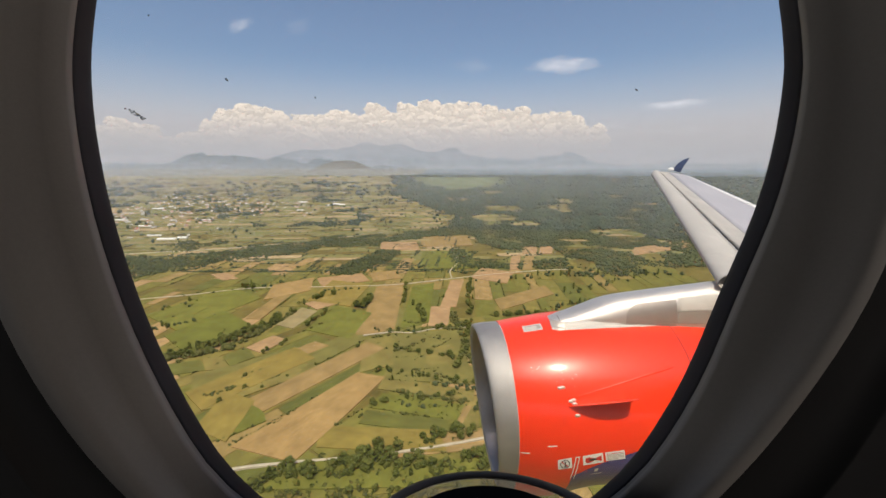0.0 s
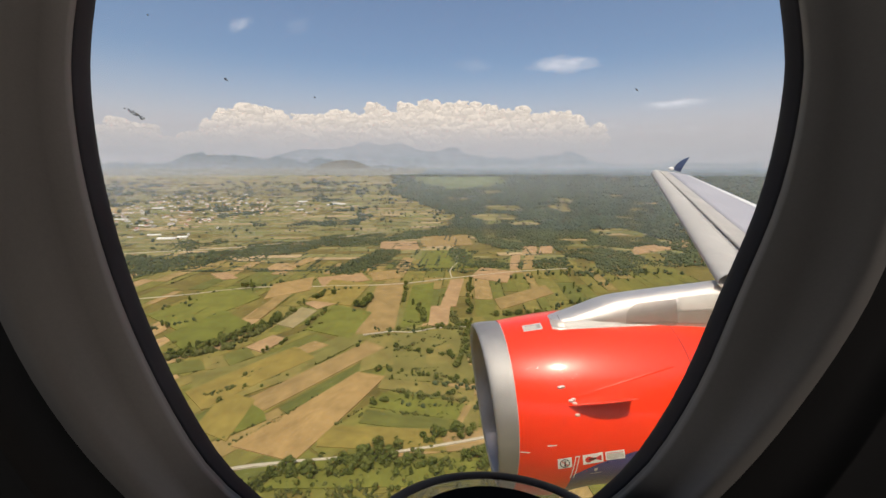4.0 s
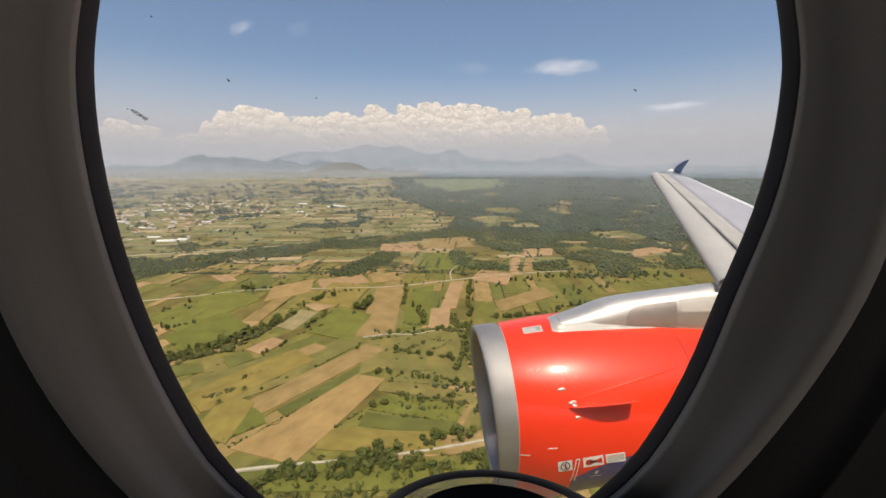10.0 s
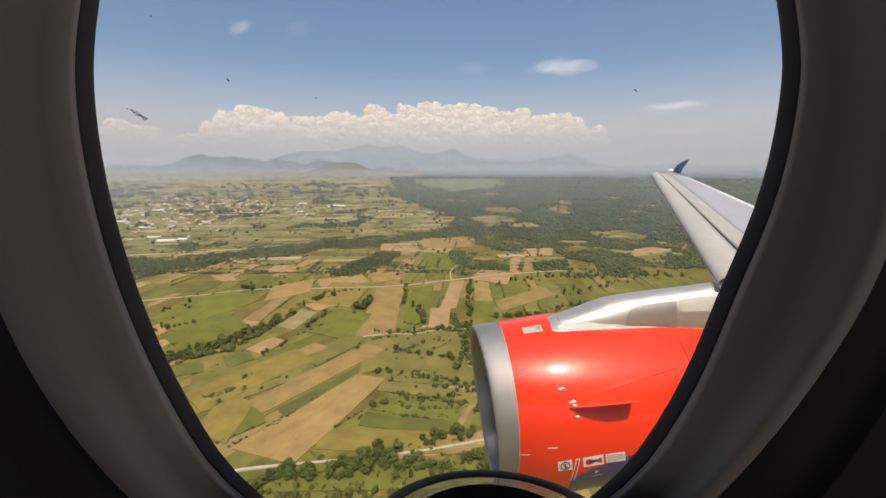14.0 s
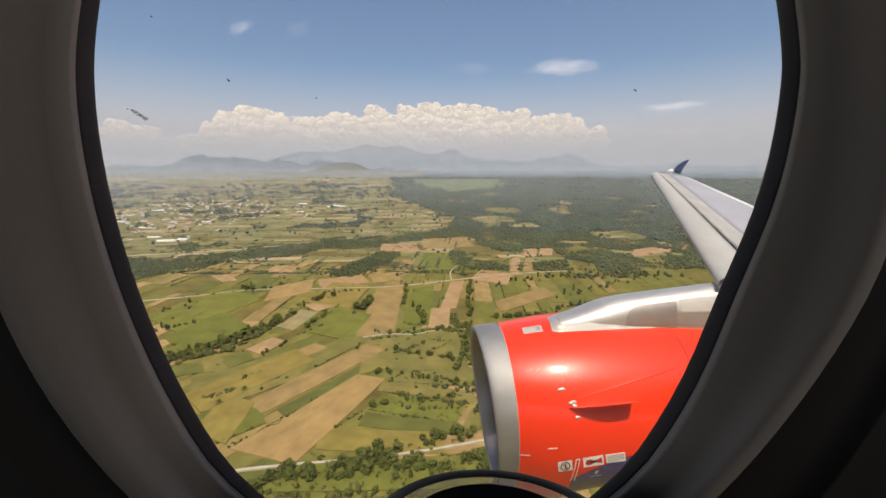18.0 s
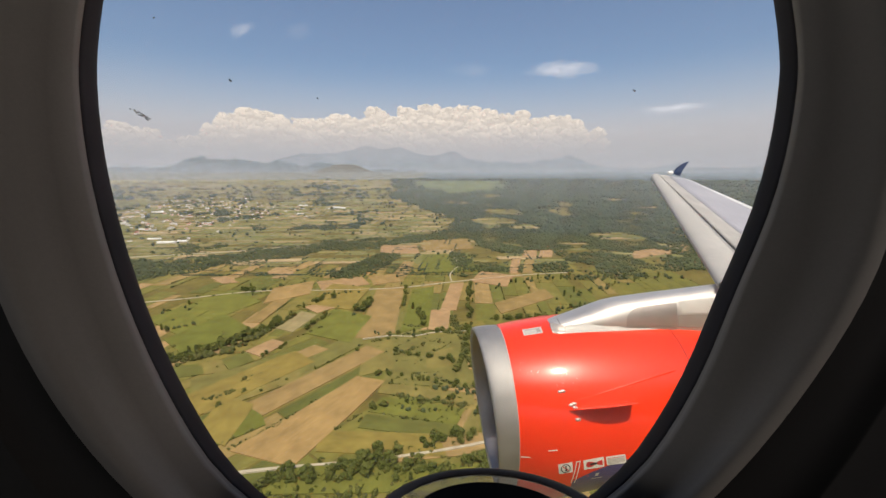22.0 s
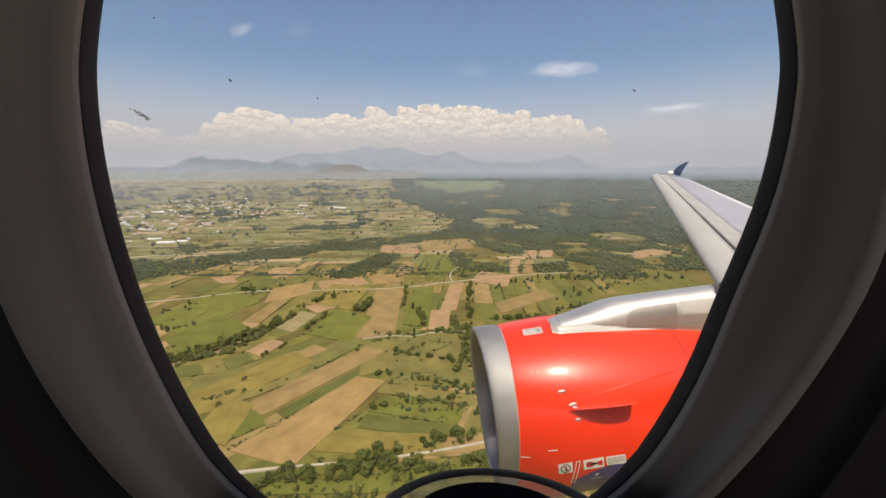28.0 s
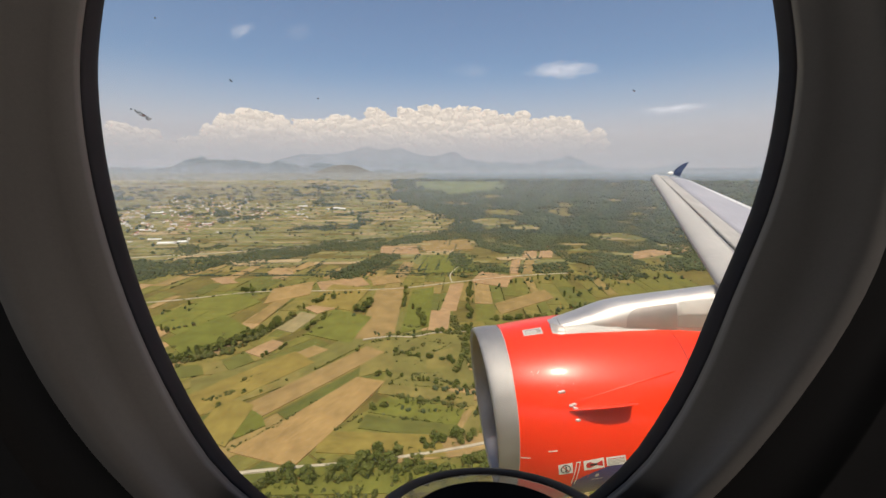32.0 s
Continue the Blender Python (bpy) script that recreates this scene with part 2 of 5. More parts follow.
def box(sx, sy, sz, at=(0, 0, 0), bevel=0.0):
    bm = bmesh.new()
    bmesh.ops.create_cube(bm, size=1.0)
    bmesh.ops.transform(bm, matrix=Matrix.Translation(at) @ Matrix.Diagonal((sx, sy, sz, 1)), verts=bm.verts)
    if bevel:
        bmesh.ops.bevel(bm, geom=bm.edges[:], offset=bevel, segments=2, affect="EDGES")
    return bm


def prism(points, thick):
    """A plate through the points, thickened along thick."""
    bm = bmesh.new()
    low = [bm.verts.new(p) for p in points]
    top = [bm.verts.new(Vector(p) + Vector(thick)) for p in points]
    bm.faces.new(low[::-1])
    bm.faces.new(top)
    n = len(low)
    for i in range(n):
        bm.faces.new((low[i], low[(i + 1) % n], top[(i + 1) % n], top[i]))
    bmesh.ops.recalc_face_normals(bm, faces=bm.faces)
    return bm


CABIN = pose(0, 0, HIGH, -DIP, 0, 0)     # x aft, y out through the window, z up along the leaning wall


# ---- the cabin wall and its window ----
UNIT = 1 / 657.85


def oval(wide, tall, power, deep, count=112, drop=0.488, slant=0.026, shift=-8):
    """The window's rounded outline in the leaning wall: half width and half height as seen from the seat, at a depth."""
    ring = []
    for i in range(count):
        a = 2 * math.pi * i / count
        c, s = math.cos(a), math.sin(a)
        x = wide * math.copysign(abs(c) ** (2 / power), c)
        z = tall * math.copysign(abs(s) ** (2 / power), s)
        foot = max(0.0, min(1.0, (-z - 665) / 125))
        if wide < 660:          # the pane narrows behind the wing and rounds off towards its foot
            x -= math.copysign(34 * foot * foot, c) + (12 * math.exp(-((z + 400) / 130) ** 2) if c > 0 else 0)
        elif c > 0:             # the lining flares wider aft, low down
            low = max(0.0, min(1.0, (-z - 330) / 430))
            x += (14 * low * low + 26 * math.exp(-((z + 330) / 230) ** 2)) * min(1.0, (wide - 660) / 130)
        ring.append((((x + shift + slant * min(z, 0)) * UNIT) * deep, deep, (z * UNIT + drop) * deep))
    return ring


def placed(ring):
    return [CABIN @ Vector(p) for p in ring]


window = thing("window_1", "rounded aircraft cabin window with a black rubber seal", "window", kind="structure")
seal = grid([placed(r) for r in (oval(604, 960, 1.66, 0.139), oval(606, 963, 1.66, 0.135), oval(611, 967, 1.66, 0.1325), oval(629, 981, 1.66, 0.1275), oval(637, 987, 1.66, 0.1262), oval(640, 992, 1.66, 0.128))], close_v=True)
part("rubber_seal", seal, RUBBER, window, "black rubber seal with a faint sheen")
ledge = grid([placed(r) for r in (oval(635, 985, 1.66, 0.131), oval(637, 988, 1.66, 0.1258), oval(639, 996, 1.66, 0.1252), oval(641, 1000, 1.66, 0.1240), oval(642, 1002, 1.66, 0.1230))], close_v=True)
part("inner_ledge", ledge, LINING, window, "thin grey plastic ledge behind the seal")
rim_pts = placed(oval(606, 957, 1.65, 0.1375))
glass = part("pane", grid([[rim_pts[k % 112], rim_pts[(56 - k) % 112]] for k in range(85, 140)]), PANE, window, "clear acrylic pane with dried water marks", smooth=False)
glass.visible_shadow = False


def water_mark(px, pz, size, seed, count):
    rnd = random.Random(seed)
    bm = bmesh.new()
    for _ in range(count):
        x, z = px + rnd.gauss(0, size), pz - rnd.gauss(0, size * 0.25)
        z -= (x - px) * 0.62
        r = rnd.uniform(0.6, 2.1)
        n = 7
        ring = [(x + r * rnd.uniform(0.5, 1.5) * math.cos(k * 6.283 / n), z + r * rnd.uniform(0.4, 1.0) * math.sin(k * 6.283 / n)) for k in range(n)]
        bm.faces.new([bm.verts.new(CABIN @ Vector((a * UNIT * 0.1365, 0.1365, b * UNIT * 0.1365))) for a, b in ring])
    return part("water_mark", bm, GRIME, window, "small dried grey water mark", smooth=False)


water_mark(-535, 238, 8.5, 3, 34)
water_mark(-376, 298, 1.6, 5, 6)
water_mark(339, 280, 1.4, 6, 4)
water_mark(-512, 410, 1.0, 7, 3)
water_mark(-222, 267, 0.8, 8, 2)

wall = grid([placed(r) for r in (
    oval(640, 999, 1.66, 0.1246), oval(642, 1002, 1.66, 0.1226), oval(650, 1003, 1.68, 0.1212), oval(695, 998, 1.76, 0.1190), oval(738, 980, 1.81, 0.1162), oval(778, 966, 1.85, 0.1130, shift=-14),
    oval(804, 962, 1.87, 0.1114, shift=-20), oval(820, 964, 1.88, 0.1108, shift=-22), oval(832, 971, 1.88, 0.1113, shift=-22), oval(841, 979, 1.88, 0.1127, shift=-22), oval(845, 984, 1.88, 0.1165, shift=-22))], close_v=True)
tagged(part("wall_window_lining", wall, LINING), "moulded grey plastic lining flaring round the cabin window", "cabin wall", kind="structure")
# Shade past the lining's ridge is put in as this panel's near-black colour.
dado = grid([placed(r) for r in (
    oval(843, 982, 1.88, 0.1180, shift=-22), oval(882, 1032, 1.93, 0.1195), oval(940, 1090, 1.98, 0.1205), oval(947, 1098, 1.98, 0.1195), oval(952, 1102, 1.98, 0.1210), oval(1000, 1150, 2.0, 0.1205), oval(1250, 1450, 2.5, 0.135))], close_v=True)
tagged(part("wall_side_panel", dado, TRIMSHADE), "cabin side panel past the window lining, its shade put into dark colour", "cabin wall", kind="structure")


def slab(name, label, sx, sy, sz, at, material=TRIMSHADE):
    bm = box(sx, sy, sz, at)
    bmesh.ops.transform(bm, matrix=CABIN, verts=bm.verts)
    return tagged(part(name, bm, material, smooth=False), label, "cabin shell", kind="structure")


# plain shell that closes the cabin: the side wall stands clear of the window
HOLE_X, HOLE_LOW, HOLE_TOP = 0.21, -0.19, 0.29
slab("wall_side_front", "plain cabin side wall ahead of the window", 2.8, 0.04, 2.6, (-HOLE_X - 1.4, 0.150, 0))
slab("wall_side_rear", "plain cabin side wall behind the window", 2.8, 0.04, 2.6, (HOLE_X + 1.4, 0.150, 0))
slab("wall_side_low", "plain cabin side wall under the window", 2 * HOLE_X, 0.04, 1.3 + HOLE_LOW, (0, 0.150, (HOLE_LOW - 1.3) / 2))
slab("wall_side_high", "plain cabin side wall over the window", 2 * HOLE_X, 0.04, 1.3 - HOLE_TOP, (0, 0.150, (HOLE_TOP + 1.3) / 2))
slab("floor", "dark carpeted cabin floor", 6.1, 3.7, 0.05, (0, -1.68, -1.325))
slab("ceiling", "plain cabin ceiling", 6.1, 3.7, 0.05, (0, -1.68, 1.325))
# the openings in the end walls are made up, to hold the fill lamps
for x, side in ((-3.035, "front"), (3.035, "rear")):
    slab("wall_end_" + side, "plain unseen cabin bulkhead beside its added lamp opening", 0.05, 1.93, 2.6, (x, -2.565, 0))
    slab("wall_end_" + side, "plain unseen cabin bulkhead beside its added lamp opening", 0.05, 0.97, 2.6, (x, -0.315, 0))
    slab("wall_end_" + side, "plain unseen cabin bulkhead over its added lamp opening", 0.05, 0.8, 0.7, (x, -1.2, 0.95))
    slab("wall_end_" + side, "plain unseen cabin bulkhead under its added lamp opening", 0.05, 0.8, 0.9, (x, -1.2, -0.85))
slab("wall_far_low", "plain far cabin wall under its windows", 6.0, 0.05, 1.3, (0, -3.5, -0.65))
slab("wall_far_high", "plain far cabin wall over its windows", 6.0, 0.05, 0.96, (0, -3.5, 0.82))
for k in range(7):
    slab("wall_far_pier", "plain pier between far cabin windows", 0.6, 0.05, 0.34, (-2.7 + 0.9 * k, -3.5, 0.17))
# unseen fill lamps added at the two end walls to brighten the window lining
for x, watts, tone in ((2.98, 26.5, (1.0, 0.92, 0.86)), (-2.98, 15.0, (0.98, 0.97, 0.98))):
    fill = new("lining_fill_lamp", bpy.data.lights.new("lining_fill_lamp", "AREA"))
    fill.data.shape, fill.data.size, fill.data.size_y, fill.data.energy = "RECTANGLE", 0.75, 0.95, watts
    fill.data.color = tone
    fill.matrix_world = CABIN @ look((x, -1.2, 0.1), (0, -0.2, 0.1))

# round clear-edged mount that stands on the sill of the window
mount = thing("suction_mount", "round black suction mount with a smoky clear rim", "camera mount", at=CABIN @ Vector((0.0131, 0.098, -0.0723)))
MT = pose(0, 0, 0, -18, 0, 0)


def disc_ring(levels, count=72):
    rows = []
    for r, z in levels:
        rows.append([MT @ Vector((1.155 * r * math.cos(2 * math.pi * i / count), 1.07 * r * math.sin(2 * math.pi * i / count), z)) for i in range(count)])
    return grid(rows, close_v=True)


part("rim", disc_ring([(0.0252, -0.0004), (0.0256, 0.0002), (0.0272, 0.0003), (0.0285, 0.0), (0.0290, -0.0006), (0.0286, -0.0014), (0.0262, -0.0014)]), RIM, mount, "smoky glossy rim")
part("clear_skirt", disc_ring([(0.0253, -0.0003), (0.0230, -0.0002), (0.0199, -0.0001)]), CLEAR, mount, "clear plastic skirt")
part("body", disc_ring([(0.0130, -0.030), (0.0199, -0.002), (0.0201, -0.0002), (0.0196, 0.0), (0.011, 0.0), (0.0004, 0.0)]), BLACK, mount, "matt black body")
part("foot", disc_ring([(0.0196, -0.0030), (0.012, -0.012), (0.010, -0.060), (0.010, -0.075)]), BLACK, mount)

# plain outer skin that carries the cabin and the wing, open round the window
skin = bmesh.new()
cols, turns = 54, 64
sk = []
for i in range(cols + 1):
    x = -4.0 + 13.0 * i / cols
    ring = []
    for k in range(turns):
        t = 2 * math.pi * (k + 0.5) / turns
        c, s = math.cos(t), math.sin(t)
        ring.append(skin.verts.new(CABIN @ Vector((x, -1.68 + 1.98 * math.copysign(abs(c) ** 0.25, c), 1.62 * math.copysign(abs(s) ** 0.25, s)))))
    sk.append(ring)
for i in range(cols):
    for k in range(turns):
        x, t = -4.0 + 13.0 * (i + 0.5) / cols, 2 * math.pi * (k + 1) / turns
        z = 1.62 * math.copysign(abs(math.sin(t)) ** 0.25, math.sin(t)) if abs(math.sin(t)) > 1e-6 else 0.0
        if abs(x) < 0.62 and math.cos(t) > 0 and abs(z) < 1.15:
            continue
        skin.faces.new((sk[i][k], sk[i][(k + 1) % turns], sk[i + 1][(k + 1) % turns], sk[i + 1][k]))
skin.faces.new(sk[0])
skin.faces.new(sk[-1][::-1])
bmesh.ops.recalc_face_normals(skin, faces=skin.faces)
bmesh.ops.solidify(skin, geom=skin.faces[:], thickness=0.02)
tagged(part("fuselage", skin, WHITE, smooth=False), "plain white aircraft fuselage skin round the cabin", "fuselage", kind="structure")

# ---- engine ----
AXIS_Y, AXIS_Z = 4.87, -3.175
PROFILE = [(0.87, 0.988), (1.05, 1.035), (1.25, 1.08), (1.5, 1.12), (1.9, 1.155), (2.4, 1.17), (3.0, 1.165), (3.6, 1.13), (4.3, 1.04), (5.0, 0.93)]


def cowl_radius(x):
    xs, rs = zip(*PROFILE)
    w = max(0.0, min(0.22, x - 0.87))
    return float(np.mean([np.interp(x + w * k, xs, rs) for k in (-1, -0.75, -0.5, -0.25, 0, 0.25, 0.5, 0.75, 1)]))


def round_pt(x, r, deg):
    """On the nacelle: deg is 0 at the side towards the cabin, 90 on top. The intake plane leans back below and towards the cabin."""
    a = radians(deg)
    c, s = r * math.cos(a), r * math.sin(a)
    w = max(0.0, min(1.0, 1 - (x - 0.575) * 1.6))
    if s < 0:
        s *= 1 + 0.24 * max(0.0, min(1.0, (1.95 - x) / 1.1))     # fuller lower lip
        deep = max(0.0, min(1.0, (-deg % 360 - 24) / 34)) if -deg % 360 < 180 else 0.0
        deep = min(deep, max(0.0, min(1.0, (156 - (-deg % 360)) / 34)))
        s *= 1 + 0.20 * deep * max(0.0, min(1.0, (2.15 - x) / 0.7))    # and belly
    return Vector((x + w * (0.091 * c - 0.12 * s), AXIS_Y - c, HIGH + AXIS_Z + s))


def revolve(levels, count=112):
    return grid([[round_pt(x, r, 360 * i / count) for i in range(count)] for x, r in levels], close_v=True)


def cowl_levels(x0, x1, n):
    return [(x0 + (x1 - x0) * i / n, cowl_radius(x0 + (x1 - x0) * i / n)) for i in range(n + 1)]


engine = thing("jet_engine", "glossy red jet engine nacelle with bare metal intake lip", "engine")
part("intake_lip", revolve([(0.60, 0.868), (0.585, 0.885), (0.576, 0.905), (0.575, 0.92), (0.582, 0.938), (0.60, 0.950), (0.64, 0.962), (0.70, 0.972), (0.78, 0.980), (0.866, 0.986)]), LIP, engine, "brushed bare metal intake lip")
part("intake_barrel", revolve([(0.60, 0.868), (0.66, 0.852), (0.80, 0.845), (1.2, 0.855), (1.75, 0.87)]), BARREL, engine, "grey-blue intake liner")
# A plain disc closes the barrel; the intake's shade is its near-black colour.
part("intake_back", revolve([(1.75, 0.87), (1.78, 0.3), (1.6, 0.13), (1.45, 0.01)]), DARK, engine, "near-black disc that paints the shade deep in the intake")
part("fan_cowl", revolve(cowl_levels(0.871, 2.987, 44)), RED, engine, "glossy red painted fan cowl")
part("reverser_cowl", revolve([(x, r - 0.001) for x, r in cowl_levels(2.989, 5.0, 14)] + [(5.0, 0.80), (5.8, 0.62), (6.2, 0.45)]), RED, engine, "glossy red reverser cowl")


def cowl_patch(name, x0, x1, a0, a1, lift, material, parent, label="", skew=0.0, nx=6, na=6):
    rows = []
    for i in range(nx + 1):
        x = x0 + (x1 - x0) * i / nx
        d = skew * (x - x0)
        rows.append([round_pt(x, cowl_radius(x) + lift, a0 + d + (a1 - a0) * j / na) for j in range(na + 1)])
    return part(name, grid(rows), material, parent, label)


def cowl_shape(name, pts, lift, material, parent, label=""):
    """A flat printed shape from points of (x, degrees)."""
    bm = bmesh.new()
    bm.faces.new([bm.verts.new(round_pt(x, cowl_radius(x) + lift, d)) for x, d in pts])
    return part(name, bm, material, parent, label, smooth=False)


def on_card(c, u, v):
    x0, w, a0, h, skew = c
    return (x0 + u * w + 0.03 * (1 - v), a0 + skew * u * w + v * h)


def card(c, label):
    rows = [[round_pt(x, cowl_radius(x) + 0.005, d) for x, d in (on_card(c, i / 6, j / 5) for j in range(6))] for i in range(7)]
    return part("warning_placard", grid(rows), WHITE, engine, label)


band = []
for i in range(15):
    x = 1.58 + 1.39 * i / 14
    edge = float(np.interp(x, (1.58, 1.645, 1.723, 1.835, 1.952, 2.07, 2.25, 2.6, 2.97), (-25, -21, -16.8, -12.4, -8.9, -5.8, -1.5, 3, 5)))
    band.append([round_pt(x, cowl_radius(x) + 0.003, -80 + (edge + 80) * j / 14) for j in range(15)])
part("blue_band", grid(band), BLUE, engine, "dark blue painted belly panel")
cowl_patch("panel_joint", 2.984, 2.997, -80, 82, 0.0022, SEAM, engine, "dark panel joint", na=30)
cowl_patch("panel_joint", 1.405, 1.409, 12, 70, 0.0015, REDINK, engine, "fine panel joint", nx=1, na=20)
cowl_patch("lip_joint", 0.868, 0.8745, -70, 95, 0.0025, PALE, engine, "thin bright joint behind the lip", nx=1, na=40)
C1, C2, C3 = (1.365, 0.153, -18.6, 8.0, 18.0), (1.637, 0.222, -13.4, 7.2, 14.5), (1.884, 0.215, -9.2, 6.2, 10.6)
sign = card(C1, "white warning placard with a round sign")
for k in range(12):
    t0, t1 = k * math.pi / 6, (k + 1) * math.pi / 6
    cowl_shape("sign_ring", [on_card(C1, 0.5 + q * 0.36 * math.cos(t), 0.5 + q * 0.42 * math.sin(t)) for q, t in ((1, t0), (1, t1), (0.8, t1), (0.8, t0))], 0.008, INK, sign)
cowl_shape("sign_figure", [on_card(C1, u, v) for u, v in ((0.42, 0.25), (0.60, 0.25), (0.55, 0.5), (0.60, 0.74), (0.46, 0.74), (0.50, 0.5))], 0.0084, INK, sign)
cowl_shape("sign_bar", [on_card(C1, u, v) for u, v in ((0.24, 0.76), (0.30, 0.80), (0.76, 0.26), (0.70, 0.20))], 0.0088, REDINK, sign)
sign = card(C2, "white warning placard with a red intake pictogram")
cowl_shape("intake_sign", [on_card(C2, u, v) for u, v in ((0.10, 0.5), (0.16, 0.25), (0.32, 0.2), (0.6, 0.42), (0.6, 0.58), (0.32, 0.8), (0.16, 0.75))], 0.008, REDINK, sign)
cowl_shape("intake_sign", [on_card(C2, u, v) for u, v in ((0.6, 0.42), (0.92, 0.2), (0.92, 0.8), (0.6, 0.58))], 0.008, REDINK, sign)
cowl_shape("print_bar", [on_card(C2, u, v) for u, v in ((0.30, 0.40), (0.66, 0.40), (0.66, 0.62), (0.30, 0.62))], 0.0084, INK, sign)
sign = card(C3, "white placard with lines of small print")
for k in range(5):
    v, right = 0.14 + 0.155 * k, 0.93 - 0.3 * (k == 0)
    cowl_shape("print_bar", [on_card(C3, p, q) for p, q in ((0.07, v), (right, v), (right, v + 0.06), (0.07, v + 0.06))], 0.008, PANEL if k < 4 else REDINK, sign)
for x0 in (1.562, 1.600):
    cowl_patch("marking_line", x0, x0 + 0.010, -27, -7.2, 0.004, WHITE, engine, "thin white marking line", nx=1, na=8)
cowl_shape("marking_line", [(1.565, -7.2), (1.612, -6.6), (1.612, -7.4), (1.565, -8.0)], 0.0045, WHITE, engine)
for x0, x1, d in ((0.885, 1.017, -10.4), (1.237, 1.343, -2.6)):
    cowl_shape("marking_line", [(x0, d), (x1, d + 1.2), (x1, d + 1.9), (x0, d + 0.7)], 0.004, WHITE, engine)
cowl_shape("stencil_bar", [(1.81, -18.8), (1.845, -18.2), (1.845, -15.4), (1.81, -16.0)], 0.0065, PALE, engine)
cowl_shape("stencil_bar", [(1.78, -22.0), (1.90, -20.0), (1.90, -19.4), (1.78, -21.4)], 0.0065, PALE, engine)
vent = cowl_patch("cowl_vent", 1.10, 1.335, 76.6, 84.4, 0.003, PALE, engine, "pale framed vent opening")
cowl_patch("vent_slot", 1.13, 1.31, 78.4, 82.9, 0.006, PANEL, vent)
cowl_patch("vent_plate", 1.135, 1.262, 78.4, 81.7, 0.008, PALE, vent)
for x, d in ((1.39, 34.2), (1.42, 34.5), (1.50, 26.6), (1.53, 27.4), (1.565, 18.7), (1.54, 25.2)):
    bm = bmesh.new()
    bmesh.ops.create_icosphere(bm, subdivisions=2, radius=1)
    bmesh.ops.transform(bm, matrix=Matrix.Translation(round_pt(x, cowl_radius(x), d)) @ Matrix.Diagonal((0.034, 0.018, 0.021, 1)), verts=bm.verts)
    part("cowl_latch", bm, SILVER, engine, "small bright cowl latch")
chips = random.Random(17)
for k in range(16):
    x, d = (1.13 + chips.gauss(0, 0.05), 47 + chips.gauss(0, 3)) if k < 9 else (1.50 + chips.gauss(0, 0.06), 40 + chips.gauss(0, 2.5))
    w, h = chips.uniform(0.004, 0.012), chips.uniform(0.15, 0.5)
    cowl_shape("paint_chip", [(x, d), (x + w, d + h * 0.4), (x + w * 0.7, d + h * 1.6), (x - w * 0.3, d + h)], 0.0025, PALE, engine)
fin_rows = []
for i in range(15):
    s = i / 14
    x = 1.455 + 0.735 * s
    tall = 0.36 * (1 - (1 - s) ** 2.4) ** 0.85 * (1 - 0.10 * max(0, s - 0.7) / 0.3)
    foot = round_pt(x, cowl_radius(x) - 0.02, 23.4 + 4.4 * s)
    out, side = Vector((0, -math.cos(radians(34)), math.sin(radians(34)))), Vector((0, math.sin(radians(34)), math.cos(radians(34)))) * 0.007
    back = Vector((-0.05 * s, 0, 0))
    fin_rows.append([foot - side, foot + out * tall * 0.93 + back - side * 0.8, foot + out * tall + back, foot + out * tall * 0.93 + back + side * 0.8, foot + side])
fin = grid(fin_rows)
fin.verts.ensure_lookup_table()
fin.faces.new([fin.verts[70 + k] for k in range(5)])
part("strake", fin, RED, engine, "red strake fin on the cowl")
ridge = []
for i in range(19):
    s = i / 18
    x, d0 = 1.52 + 1.25 * s, 28.5 + 17.5 * s
    up = 0.001 + 0.008 * s ** 3
    ridge.append([round_pt(x, cowl_radius(x) + h, d0 + d) for d, h in ((-0.9, -0.002), (-0.25, up), (0.25, up), (0.9, -0.002))])
part("cowl_ridge", grid(ridge), RED, engine, "shallow raised ridge on the red cowl")

# ---- pylon ----
pylon = thing("engine_pylon", "bare silver engine pylon fairing between engine and wing", "pylon")
TOPS = [(1.42, -2.085), (1.52, -2.045), (1.62, -2.0), (1.74, -1.958), (1.895, -1.898), (2.13, -1.798), (2.25, -1.756), (2.37, -1.725), (2.52, -1.70), (2.91, -1.642), (3.30, -1.59), (3.69, -1.535), (4.1, -1.49), (4.7, -1.455), (5.4, -1.46)]


def pylon_top(x):
    xs, zs = zip(*TOPS)
    return float(np.interp(x, xs, zs))


def pylon_width(x):
    return 0.12 + 0.16 * min(1, max(0, x - 1.42) / 0.75) ** 0.7


def pylon_pt(x, t, lift=0.0):
    """On the fairing: t is 0 at the foot towards the cabin, 90 on the crest, 180 at the far foot."""
    c, s = math.cos(radians(t)), math.sin(radians(t))
    wide = pylon_width(x)
    low = AXIS_Z + math.sqrt(cowl_radius(x) ** 2 - wide * wide) - 0.03
    return Vector((x, AXIS_Y - wide * math.copysign(abs(c) ** 0.75, c) - lift * c, HIGH + low + (pylon_top(x) - low) * max(0, s) ** 0.85 + lift * s))


body_rows = [[pylon_pt(1.42 + 4.0 * i / 52, 180 * k / 28) for k in range(29)] for i in range(53)]
part("fairing", grid(body_rows), SILVER, pylon, "polished bare metal fairing")


